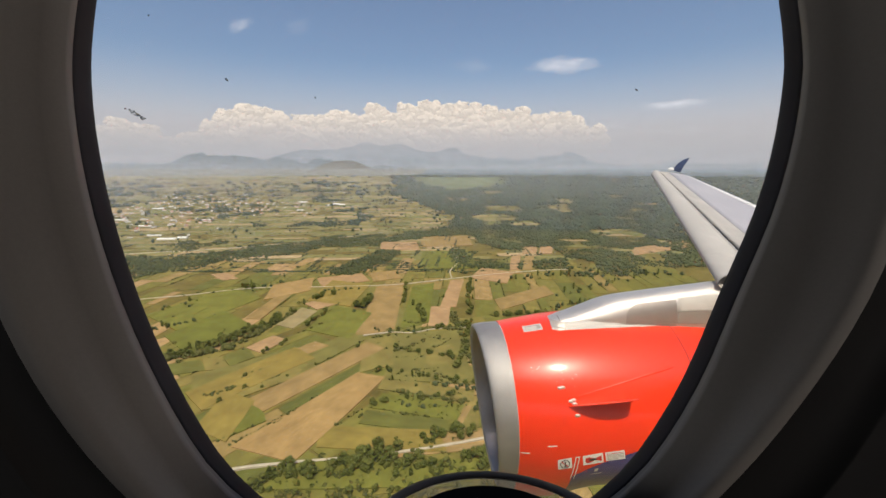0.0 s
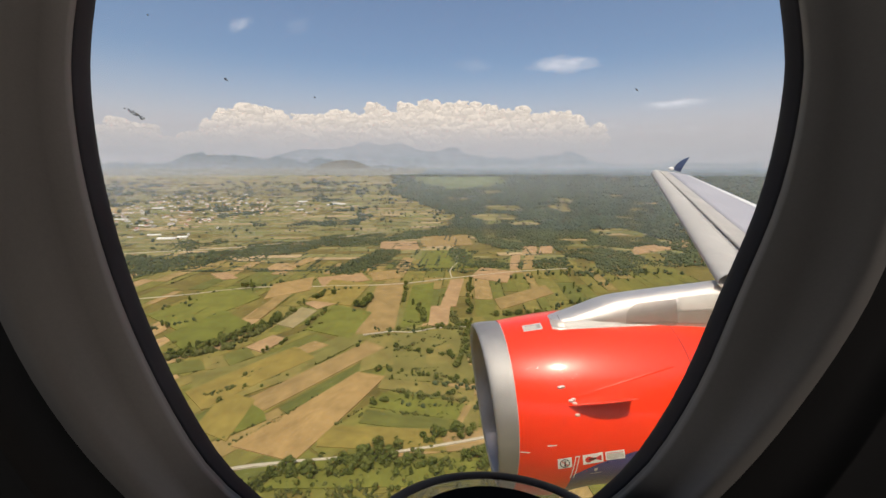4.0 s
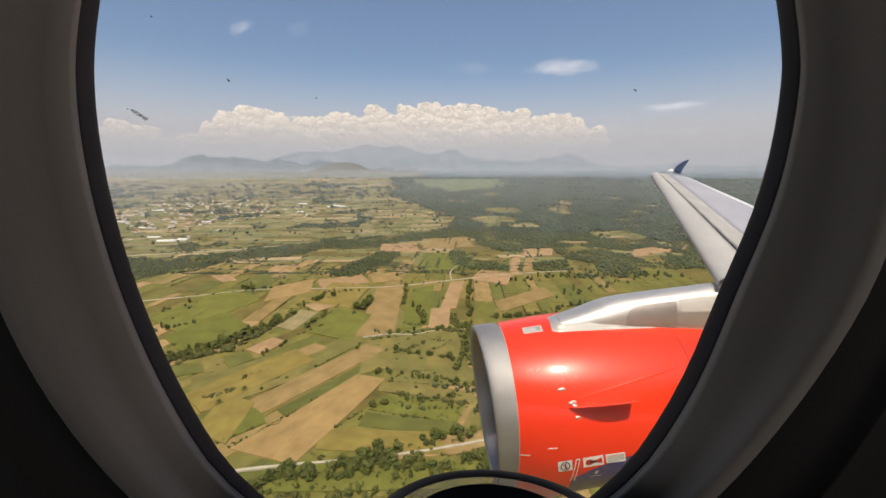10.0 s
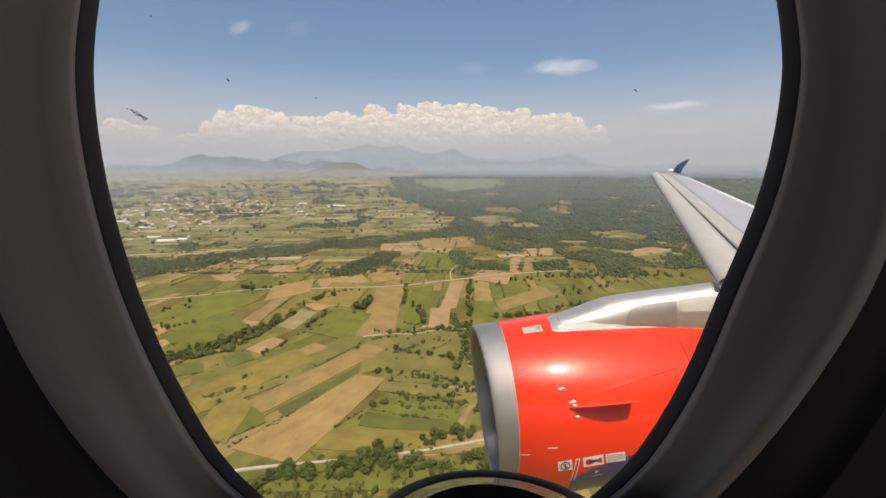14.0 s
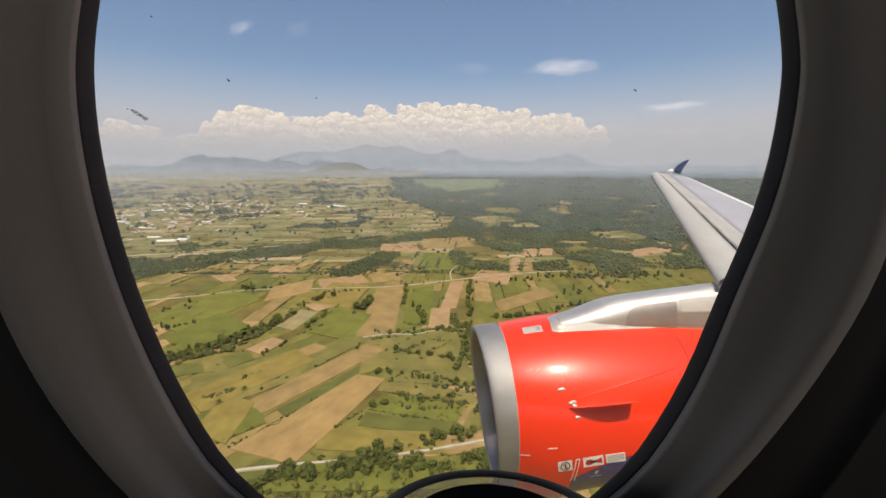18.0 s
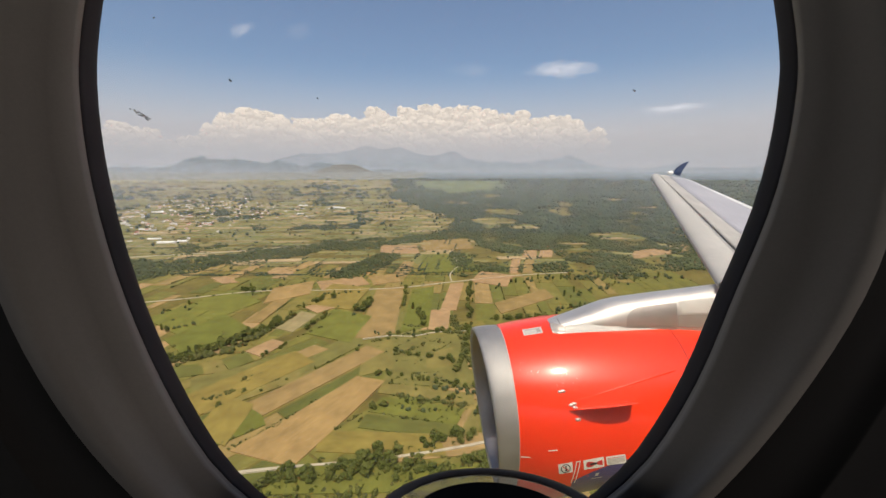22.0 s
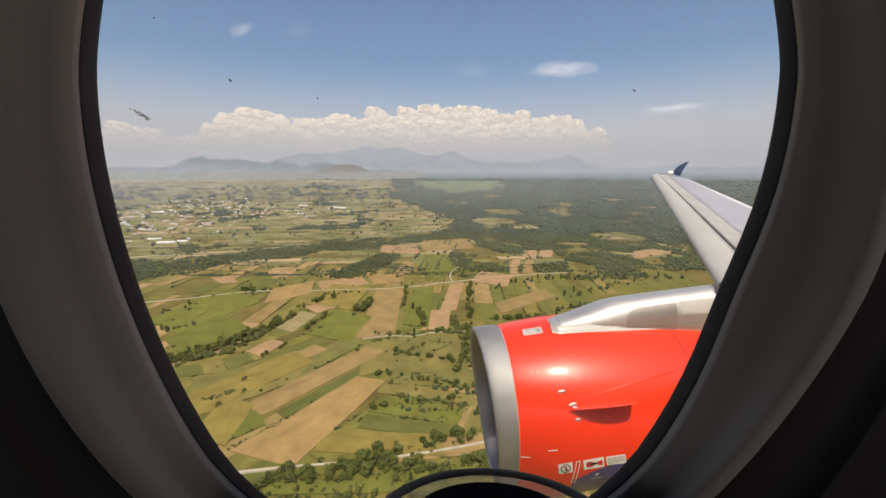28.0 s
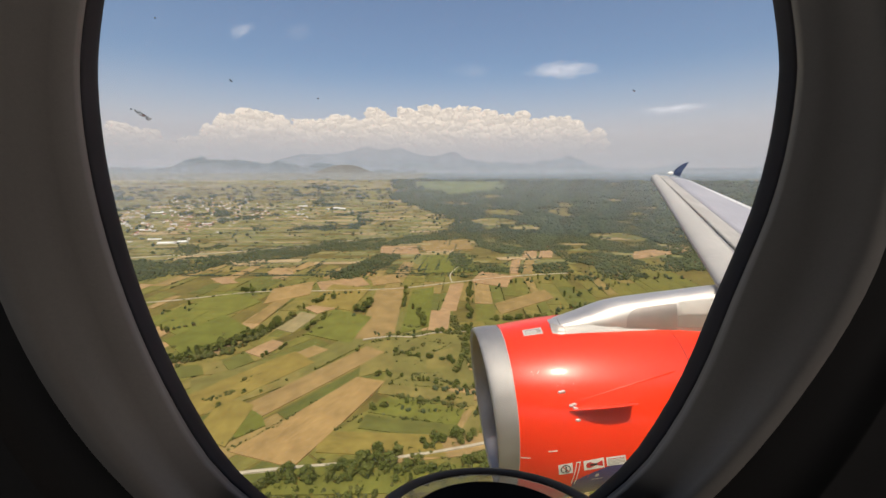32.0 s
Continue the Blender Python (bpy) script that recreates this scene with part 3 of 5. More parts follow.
def pylon_plate(name, x0, x1, t0, t1, material, label, slope=0.0, rounded=0.0, lift=0.005):
    """A thin plate that follows the fairing's side; its front edge may slope or be rounded above."""
    rows = []
    for i in range(11):
        row = []
        for j in range(9):
            f = j / 8
            start = x0 + slope * (1 - f) + rounded * max(0, (f - 0.35) / 0.65) ** 2.2
            row.append(pylon_pt(start + (x1 - start) * i / 10, t0 + (t1 - t0) * f, lift))
        rows.append(row)
    return part(name, grid(rows), material, pylon, label)


pylon_plate("side_panel", 2.42, 3.085, 7, 50, BROWNMETAL, "smooth brown-tinged metal access panel", rounded=0.16)
pylon_plate("side_panel", 3.11, 4.3, 27, 54, PALE, "pale painted access panel", slope=0.03)
pylon_plate("side_panel", 3.09, 4.3, 6, 25.5, PANEL, "brown-grey side access panel")
pylon_plate("lower_strip", 1.96, 3.08, 1.5, 6, BROWNMETAL, "narrow metal strip along the foot", lift=0.008)
pylon_plate("nose_joint", 1.582, 1.592, 2, 90, PANEL, "dark joint round the fairing's nose", lift=0.002)
pylon_plate("panel_joint", 1.96, 1.968, 1, 8, PANEL, "", lift=0.010)
for k in range(5):
    bm = bmesh.new()
    bmesh.ops.create_icosphere(bm, subdivisions=1, radius=0.009)
    bmesh.ops.translate(bm, verts=bm.verts, vec=pylon_pt(3.16 + 0.19 * k, 51, 0.006))
    part("rivet", bm, PANEL, pylon)
for x, t in ((2.72, 44), (2.86, 24), (2.98, 49)):
    bm = bmesh.new()
    bmesh.ops.create_icosphere(bm, subdivisions=1, radius=0.011)
    bmesh.ops.translate(bm, verts=bm.verts, vec=pylon_pt(x, t, 0.004))
    part("rivet", bm, PANEL, pylon)
for x0, x1 in ((1.45, 1.612), (1.616, 2.345), (2.349, 2.985), (3.0, 4.0)):
    skirt = []
    for i in range(13):
        x = x0 + (x1 - x0) * i / 12
        d = float(np.interp(x, (1.45, 1.53, 2.0, 2.34, 2.72, 2.98, 3.5, 4.0), (75.6, 73.6, 73.6, 74.1, 75.2, 76.4, 77.5, 77.5)))
        wide = 2.6 + 4.0 * max(0, 1.62 - x) / 0.17
        skirt.append([round_pt(x, cowl_radius(x) + h, d + w) for w, h in ((0, -0.002), (0.15, 0.010), (wide * 0.5, 0.012), (wide * 0.8, 0.018), (wide, 0.035), (wide + 3, 0.05))])
    part("fairing_skirt", grid(skirt), BROWNMETAL if x0 < 1.5 else PALE if x0 < 2.9 else SILVER, pylon, "pale edge strip along the engine")

# ---- wing ----
wing = thing("aircraft_wing", "pale grey swept airliner wing with extended slats", "wing")
ROOT_LE, TIP_LE = Vector((2.45, 2.1, -1.66)), Vector((8.39, 15.3, -0.15))


def along(s):
    return ROOT_LE.lerp(TIP_LE, s)


def chord(s):
    y = along(s).y
    te = 5.76 + 0.27 * y
    return te - along(s).x


def slat_wide(s):
    return 0.58 - 0.30 * s


def wing_rows(c0, c1, s0, s1, lift=0.0, n=24, m=8, absolute=True, thick=0.0):
    rows = []
    for i in range(n + 1):
        s = s0 + (s1 - s0) * i / n
        le, full = along(s), chord(s)
        row = []
        for j in range(m + 1):
            f = c0 + (c1 - c0) * j / m
            d = float(np.interp(f, (0, 0.5, 0.835, 1), (0, slat_wide(s), 1.06 - 0.38 * s, 1.12))) if f <= 1.0 else 1.12 + (f - 1.0) * (full - 1.12)
            k = d / full
            camber = 0.16 * math.sqrt(max(k, 0)) - 0.20 * k - 0.10 * k * k
            row.append(Vector((le.x + d, le.y, HIGH + le.z + camber * min(full, 4) * 0.62 + lift)))
        rows.append(row)
    return rows


def wing_skin(name, c0, c1, s0, s1, material, label, lift=0.0, deep=0.05, m=8):
    rows = wing_rows(c0, c1, s0, s1, lift, m=m)
    for row in rows:
        row += [p - Vector((0, 0, deep)) for p in reversed(row)]
    bm = grid(rows, close_v=True)
    bm.verts.ensure_lookup_table()
    k = len(rows[0])
    bm.faces.new([bm.verts[j] for j in range(k)])
    bm.faces.new([bm.verts[(len(rows) - 1) * k + j] for j in range(k)][::-1])
    return part(name, bm, material, wing, label)


for a, b2 in ((0.195, 0.40), (0.401, 0.60), (0.601, 0.80), (0.801, 0.997)):
    slat_rows = []
    for i in range(9):
        s = a + (b2 - a) * i / 8
        le = along(s)
        row = []
        for dx, dz in ((0.50, 0.035), (0.40, 0.05), (0.28, 0.045), (0.15, 0.02), (0.06, -0.025), (0.012, -0.075), (0.0, -0.13), (0.05, -0.18), (0.16, -0.17), (0.34, -0.03)):
            row.append(Vector((le.x + dx * 2 * slat_wide(s), le.y, HIGH + le.z + dz)))
        slat_rows.append(row)
    bm = grid(slat_rows, close_v=True)
    part("slat", bm, SLAT, wing, "pale grey extended slat")
# A near-black sheet puts the gap's shade in as colour.
wing_skin("slat_gap_shade", 0.40, 0.56, 0.15, 0.995, DARK, "near-black sheet that paints the shade of the slat gap", lift=-0.10, deep=0.02)
wing_skin("leading_panel", 0.555, 0.83, 0.0, 1.0, LEAD, "soiled fixed leading edge panel", lift=-0.03, deep=0.08)
wing_skin("wing_box", 0.838, 1.735, 0.0, 1.0, SKIN, "lavender-grey upper wing skin", lift=-0.03, deep=0.12)
for a, b2 in ((0.0, 0.40), (0.405, 0.60), (0.603, 0.985)):
    wing_skin("trailing_panel", 1.74, 2.0 if a < 0.3 else 1.975 if a < 0.5 else 1.955, a, b2, WHITE, "pale trailing edge flap panel", lift=-0.028, deep=0.04, m=4)
wing_skin("wing_root", 0.45, 2.0, -0.165, -0.002, SKIN, "grey wing root", lift=-0.03, deep=0.35)
for k in range(9):
    s = 0.30 + 0.075 * k
    le = along(s)
    bm = box(0.06, 0.03, 0.02, (le.x + slat_wide(s) + 0.03, le.y, HIGH + le.z + 0.03), 0.008)
    part("slat_track", bm, PANEL, wing)
tip = along(1.0)
fence_pts = [(tip.x + x, 15.33 + 0.3 * max(0, z), HIGH + z) for x, z in ((0.88, -0.10), (1.20, -0.20), (1.28, 0.01), (1.56, 0.38), (1.36, 0.32), (1.10, 0.16))]
part("wingtip_fence", prism(fence_pts, (0, 0.05, 0)), FENCE, wing, "dark blue wingtip fence", smooth=False)
cap = bmesh.new()
bmesh.ops.create_icosphere(cap, subdivisions=2, radius=1)
bmesh.ops.transform(cap, matrix=Matrix.Translation((tip.x + 0.80, 15.32, HIGH - 0.07)) @ Matrix.Diagonal((0.13, 0.06, 0.075, 1)), verts=cap.verts)
part("tip_light", cap, WHITE, wing, "small white wingtip light cover")

# ---- the land ----
NEAR, EDGE, SQUEEZE = 2300.0, 1750.0, 0.95


def spot(x, y, z=0.0):
    """Where a point of the plain stands. Past 2.3 km the land draws in and climbs, so that the horizon comes within reach."""
    far = math.hypot(x, y)
    if far <= NEAR:
        return Vector((x, y, z)), 1.0
    s = (1 - NEAR / far) / SQUEEZE
    r = NEAR + EDGE * s
    k = r / far
    return Vector((x * k, y * k, HIGH * (1 - k) + z * k)), k


LAND_END = 15000.0
rings = [0.0, 120, 240, 360, 520, 700, 900, 1150, 1450, 1800, 2100, 2300, 2600, 3000, 3500, 4200, 5200, 6500, 8000, 10000, 12500, LAND_END]
land_rows = []
for r in rings:
    land_rows.append([spot(max(r, 0.5) * math.sin(2 * math.pi * i / 144), max(r, 0.5) * math.cos(2 * math.pi * i / 144))[0] for i in range(144)])
ground = tagged(part("ground", grid(land_rows, close_v=True), MEADOW, smooth=True), "green meadow plain with uneven grass", "ground", kind="structure")
ground.data.flip_normals() if ground.data.polygons[200].normal.z < 0 else None


def strip_mesh(cx, cy, length, angle, width, angle2, z, bow=0.0, taper=0.0):
    a, b2 = radians(angle), radians(angle2)
    ax, bx = Vector((math.cos(a), math.sin(a))), Vector((math.cos(b2), math.sin(b2)))
    pts = []
    n = 6
    for side in (-0.5, 0.5):
        for i in range(n + 1):
            u = i / n - 0.5
            if side > 0:
                u = -u
            q = Vector((cx, cy)) + ax * (length * u) + bx * (width * side * (1 + taper * u) + bow * width * (0.25 - u * u))
            pts.append(spot(q.x, q.y, z)[0])
    return pts


PLOTS = []
lifts = {"field": 1.5, "strip_field": 0.3}


def field(kind, cx, cy, length, angle, width, angle2, name="field", material=None, taper=0.0):
    z = lifts[name]
    ca, cb = Vector((math.cos(radians(angle)), math.sin(radians(angle)))), Vector((math.cos(radians(angle2)), math.sin(radians(angle2))))
    PLOTS.append((kind, cx, cy, length, ca, width, cb))
    lifts[name] += 0.02 if name == "field" else 0.0045
    pts = strip_mesh(cx, cy, length, angle, width, angle2, 0.0, random.uniform(-0.1, 0.1), taper)
    here = spot(cx, cy)[0]
    turn = Matrix.Rotation(radians(angle) - math.pi / 2, 4, "Z")
    flat = [turn.inverted() @ (p - here) for p in pts]
    bm = prism(flat, (0, 0, z))
    ob = part(name, bm, material or FIELD[kind], ground, smooth=False)
    ob.matrix_world = Matrix.Translation(here) @ turn
    return ob


field("mid", -31, 620, 141, 4, 183, -84)
field("mead", -6, 613, 50, 17, 64, -88)
field("mid", -22, 551, 145, -6, 52, -97)
field("mead", -26, 505, 147, -12, 28, -94)
field("lush", -37, 465, 125, -13, 37, -111)
field("dark", -51, 432, 118, -10, 28, -99)
field("olive", -79, 401, 157, -3, 40, -75)
field("mead", 37, 439, 25, -2, 53, -102)
field("stubble", 27, 442, 51, 67, 9, -12)
field("dark", -436, 568, 55, 19, 47, -45)
field("mead", -393, 583, 33, 18, 50, -53)
field("mid", -328, 563, 153, 36, 57, -56)
field("mead", -280, 529, 166, 41, 46, -55)
field("lush", -273, 438, 57, 41, 57, -54)
field("mid", -205, 640, 145, 56, 61, -65)
field("mead", -119, 622, 58, 24, 119, -82)
field("mid", -78, 778, 78, 40, 142, -86)
field("wheat", -165, 460, 197, 60.6, 69, -16, taper=-0.55)
field("stubble", -197, 557, 231, 53, 45, -33)
field("stubble", -144, 869, 81, 21, 325, -88)
field("clay", 27, 955, 41, 12, 226, -98)
field("clay", -13, 794, 56, 8, 117, -94)
field("stubble", -420, 880, 214, 89, 36, -4)
field("pale", -326, 781, 100, 79, 50, -24)
field("dark", -363, 604, 42, 51, 46, -46)
field("clay", -335, 654, 59, 61, 42, -27)
field("lush", -224, 763, 137, 82, 111, -23)
field("lush", -572, 853, 215, 68, 152, -33)
field("clay", -675, 1103, 42, 25, 102, -41)
field("clay", -187, 1563, 160, 3, 172, -82)
field("stubble", 213, 918, 197, 36, 72, -85)
field("clay", 924, 1534, 371, 27, 143, -112)
field("lush", -71, 346, 42, 65, 218, 1)
field("olive", -296, 447, 82, 93, 60, -23)
field("stubble", -271, 610, 120, 48, 37, -29)
field("olive", -305, 547, 181, 53, 66, -39)
field("clay", -300, 1070, 137, 24, 94, -63)
field("stubble", -179, 1110, 87, 25, 90, -72)
field("wheat", -487, 1293, 172, 71, 55, -36)
field("lush", -484, 715, 140, 71, 125, -38)
field("clay", 158, 1118, 127, 69, 115, -29)
field("clay", 353, 1477, 63, 15, 124, -103)
field("clay", 258, 1288, 33, 0, 215, -103)
field("stubble", 303, 1275, 35, 0, 205, -105)
field("clay", 420, 1478, 54, 6, 138, -108)
field("wheat", -36, 1280, 88, 21, 48, -85)
field("clay", -300, 867, 56, 46, 60, -42)
field("lush", -58, 876, 68, 29, 283, -91)
field("olive", -276, 954, 126, -19, 174, -95)
field("stubble", 13, 1672, 228, 7, 233, -88)
field("lush", 16, 1328, 194, 8, 268, -89)
field("wheat", -424, 992, 118, 38, 126, -76)


def in_view(x, y, slack=60):
    return y > 240 and -0.98 * y - slack < x < 1.08 * y + slack


rnd = random.Random(11)
zones = [(-120, 500, 53, 420, 420, 90, 190, 24, 52), (-200, 960, 86, 330, 950, 90, 230, 24, 60), (120, 480, 8, 160, 300, 60, 130, 30, 60)]
made = 0
for zx, zy, ang, half_u, half_v, l0, l1, w0, w1 in zones:
    ca, sa = math.cos(radians(ang)), math.sin(radians(ang))
    v = -half_v
    while v < half_v:
        width = rnd.uniform(w0, w1)
        u = -half_u + rnd.uniform(-60, 0)
        while u < half_u:
            length = rnd.uniform(l0, l1)
            x, y = zx + ca * (u + length / 2) - sa * (v + width / 2), zy + sa * (u + length / 2) + ca * (v + width / 2)
            ok = in_view(x, y) and 280 < y < 1330 and made < 255 and rnd.random() < 0.86
            if zy == 960 and y < 720 or zy == 500 and y > 725:
                ok = False
            if ok:
                field("", x, y, length - 3, ang + rnd.uniform(-1, 1), width - 2.5, ang + 90 + rnd.uniform(-6, 6), "strip_field", STRIP)
                made += 1
            u += length
        v += width

# far strips, joined
verts, faces = [], []


CLEARINGS = [(503, 3034, 160, 260), (337, 2476, 150, 165), (910, 3034, 120, 270), (869, 1884, 130, 130), (1168, 3706, 110, 230), (666, 4964, 120, 330), (-53, 2476, 150, 150), (482, 2152, 90, 110), (1900, 4400, 170, 260)]


def wooded(x, y):
    """How densely trees stand on the plain, 0 to 1."""
    n = noise.noise((x / 420, y / 420, 3.1))
    fine = noise.noise((x / 130, y / 150, 7.7))
    edge = float(np.interp(x, (-5000, -900, -674, 160, 622, 1199, 6000), (9500, 8200, 4750, 2330, 1930, 1800, 1500)))
    d = 0.0
    if y > edge + 260 * n + 90 * fine:
        d = 0.93 if n + 0.8 * fine > -0.30 else 0.10
    elif x > 30 and y > 1190:
        d = 0.88 if n * 0.5 + fine + 0.0005 * (y - 1600) > -0.26 else 0.04
    elif y > 1100:
        d = 0.55 if fine * 0.7 + n > 0.42 else 0.018
    belt = float(np.interp(x, (-1400, -938, -700, -500, -330, -100, 100), (1150, 1190, 1480, 1640, 1590, 1850, 1950)))
    if -1400 < x < 100 and abs(y - belt + 90 * fine) < 122 + 90 * n + 75 * noise.noise((x / 48, y / 90, 2.2)):
        d = max(d, 0.8)
    if -400 < x < -170 and 1120 < y < 1600 and abs(x - (-400 + (y - 1120) * 0.28 + 90)) < 58 + 30 * fine:
        d = max(d, 0.95)
    for cx, cy, cw, cd in CLEARINGS:
        if ((x - cx) / cw) ** 2 + ((y - cy) / cd) ** 2 < 1 + 0.8 * fine:
            d = 0.02
    wide = min(1.0, max(0.0, (y - 5300) / 2600))
    if y > 5500 + 500 * fine and 0.02 - 0.11 * wide + 0.03 * fine < x / y < 0.07 + 0.10 * wide + 0.05 * fine and y < 13200:
        d = 0.0
    if y > 8300 and x < -0.13 * y + 300 * fine:
        d = 0.6 if n + fine > 0.75 else 0.0
    return d


y = 1290.0
while y < 14300:
    depth = rnd.uniform(26, 60) * max(1, y / 1900)
    x = -1.0 * y - 100
    while x < 1.1 * y + 100:
        length = rnd.uniform(80, 280) * max(1, y / 2600)
        cx, cy = x + length / 2, y + depth / 2 + 0.05 * x
        if rnd.random() < 0.82 and wooded(cx, cy) < 0.8 and not (y > 5200 and -0.08 < cx / cy < 0.18):
            base = len(verts)
            sk = rnd.uniform(-0.25, 0.25) * depth
            for px, py in ((x + 2, y + 2), (x + length - 2, y + 2), (x + length - 2 + sk, y + depth - 2), (x + 2 + sk, y + depth - 2)):
                far = py + 0.05 * px
                verts.append(spot(px, far, (0.5 + 0.3 * (len(faces) % 7)) * max(1, y / 1500))[0])
            faces.append((base, base + 1, base + 2, base + 3))
        x += length
    y += depth
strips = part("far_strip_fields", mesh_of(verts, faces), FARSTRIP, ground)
tagged(strips, "patchwork of distant narrow fields", kind="stuff")
rows = []
for i in range(13):
    far = 5400 * (13400 / 5400) ** (i / 12)
    rows.append([spot(far * (-0.115 + 0.31 * j / 12 + 0.012 * noise.noise((i / 2.0, j / 2.0, 5.5))), far * (1 + 0.03 * noise.noise((j / 2.5, 1.5, i / 6))), 9.0)[0] for j in range(13)])
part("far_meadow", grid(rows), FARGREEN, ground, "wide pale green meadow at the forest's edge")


# roads: gravel ribbons that wind between the fields
road_lift = [2.4]


def road(name, pts, width, label):
    road_lift[0] += 0.05
    lift = road_lift[0]
    rows = []
    fine = []
    for (x0, y0), (x1, y1) in zip(pts, pts[1:]):
        for k in range(8):
            fine.append(Vector((x0 + (x1 - x0) * k / 8, y0 + (y1 - y0) * k / 8)))
    fine.append(Vector(pts[-1]))
    for _ in range(6):
        fine = [fine[0]] + [(fine[i - 1] + fine[i] * 2 + fine[i + 1]) / 4 for i in range(1, len(fine) - 1)] + [fine[-1]]
    for i, q in enumerate(fine):
        d = (fine[min(i + 1, len(fine) - 1)] - fine[max(i - 1, 0)]).normalized()
        side = Vector((-d.y, d.x)) * width / 2 * (1 + 0.25 * noise.noise((q.x / 20, q.y / 20, 1)))
        a, b2 = q + side, q - side
        rows.append([spot(a.x, a.y, 0.2)[0], spot(a.x, a.y, lift)[0], spot(b2.x, b2.y, lift)[0], spot(b2.x, b2.y, 0.2)[0]])
    return tagged(part(name, grid(rows), TRACK, smooth=False), label, "road", kind="structure")


road("road", [(-330, 330), (-223, 355), (-170, 362), (-120, 367), (-29, 381), (46, 399), (130, 425), (240, 440)], 3.8, "pale gravel farm road")
road("road", [(-900, 860), (-674, 929), (-529, 995), (-330, 1000), (-135, 1015), (27, 1081), (239, 1156), (420, 1190)], 3.4, "pale gravel farm road")
road("road", [(-160, 690), (-110, 706), (-60, 700), (-20, 722), (60, 730)], 2.4, "pale gravel farm track")
road("road", [(27, 1081), (20, 1170), (60, 1290), (40, 1420)], 3.5, "pale gravel farm track")
road("road", [(-1500, 1290), (-1200, 1420), (-900, 1500), (-640, 1640), (-300, 1900)], 4.5, "pale gravel farm road")


# ---- trees ----
def clump(bm, at, r, seed, sub=1, squash=0.85):
    made_v = bmesh.ops.create_icosphere(bm, subdivisions=sub, radius=1.0)["verts"]
    for v in made_v:
        k = 1 + 0.45 * noise.noise(v.co * 1.7 + Vector((seed * 3.1, seed, 0)))
        v.co = Vector((v.co.x * r * k, v.co.y * r * k, v.co.z * r * k * squash)) + Vector(at)


def tree_meshes(seed, tall_form=False, bush=False):
    rnd = random.Random(seed)
    rows = []
    top = 0.18 if bush else 0.62
    for i in range(6):
        s = i / 5
        r = 0.030 * (1 - 0.75 * s) + 0.012 * (i == 0)
        rows.append([Vector((r * math.cos(k * 1.0472) + 0.015 * math.sin(s * 4 + seed), r * math.sin(k * 1.0472), top * s - 0.02)) for k in range(6)])
    trunk = grid(rows, close_v=True)
    for k in range(5):
        a, z0 = k * 1.2566 + rnd.random(), top * rnd.uniform(0.4, 0.85)
        end = Vector((0.22 * math.cos(a), 0.22 * math.sin(a), z0 + 0.18))
        start = Vector((0, 0, z0))
        q = [trunk.verts.new(start + Vector((0.010 * math.cos(j * 2.094), 0.010 * math.sin(j * 2.094), 0))) for j in range(3)]
        e = trunk.verts.new(end)
        for j in range(3):
            trunk.faces.new((q[j], q[(j + 1) % 3], e))
    crown = bmesh.new()
    rad = 0.15 if tall_form else (0.62 if bush else 0.40)
    mid, half = (0.53, 0.45) if tall_form else ((0.42, 0.45) if bush else (0.58, 0.40))
    lobes = [(rnd.uniform(0, 6.28), rnd.uniform(0.3, 0.75)) for _ in range(4)]
    for k in range(26 if not bush else 15):
        a, u = rnd.uniform(0, 6.283), rnd.uniform(-1, 1)
        rr = rad * math.sqrt(max(0.02, 1 - u * u)) * rnd.uniform(0.45, 1.0)
        grow = 1 + 0.3 * sum(math.cos(a - la) * w for la, w in lobes) / 2
        at = (rr * math.cos(a) * grow, rr * math.sin(a) * grow, mid + half * u * 0.86)
        clump(crown, at, rnd.uniform(0.35, 0.55) * (rad if tall_form else 0.34), seed * 50 + k, 1 if bush else 2, 1.5 if tall_form else 0.85)
    for k in range(230 if bush else 460):
        a, u = rnd.uniform(0, 6.283), rnd.uniform(-0.95, 1)
        rr = rad * math.sqrt(max(0.02, 1 - u * u)) * rnd.uniform(0.9, 1.32)
        c = Vector((rr * math.cos(a), rr * math.sin(a), mid + half * u * rnd.uniform(0.92, 1.08)))
        d1, d2 = Vector([rnd.gauss(0, 1) for _ in range(3)]).normalized() * 0.05, Vector([rnd.gauss(0, 1) for _ in range(3)]).normalized() * 0.05
        crown.faces.new([crown.verts.new(c), crown.verts.new(c + d1), crown.verts.new(c + d2)])
    tm, cm = bpy.data.meshes.new("trunk"), bpy.data.meshes.new("crown")
    trunk.to_mesh(tm), crown.to_mesh(cm)
    trunk.free(), crown.free()
    cm.shade_smooth()
    return tm, cm


KINDS = {"tree": [tree_meshes(k) for k in range(1, 7)], "poplar": [tree_meshes(k, tall_form=True) for k in range(11, 14)], "bush": [tree_meshes(k, bush=True) for k in range(21, 25)]}
LABELS = {"tree": "leafy dark green broadleaf tree among the fields", "poplar": "slender dark green poplar beside a field", "bush": "low round green bush in a hedgerow"}
count = {"tree": 0, "poplar": 0, "bush": 0}
trng = random.Random(5)
far_spots = []      # trees joined into the woodland


def ploughed(x, y):
    """True inside one of the tilled plots, where no tree stands."""
    for kind, cx, cy, length, ca, width, cb in PLOTS:
        if kind in ("wheat", "stubble", "clay", "pale", "dark"):
            det = ca.x * cb.y - ca.y * cb.x
            dx, dy = x - cx, y - cy
            u, v = (dx * cb.y - dy * cb.x) / det, (ca.x * dy - ca.y * dx) / det
            if abs(u) < length * 0.48 and abs(v) < width * 0.46:
                return True
    return False


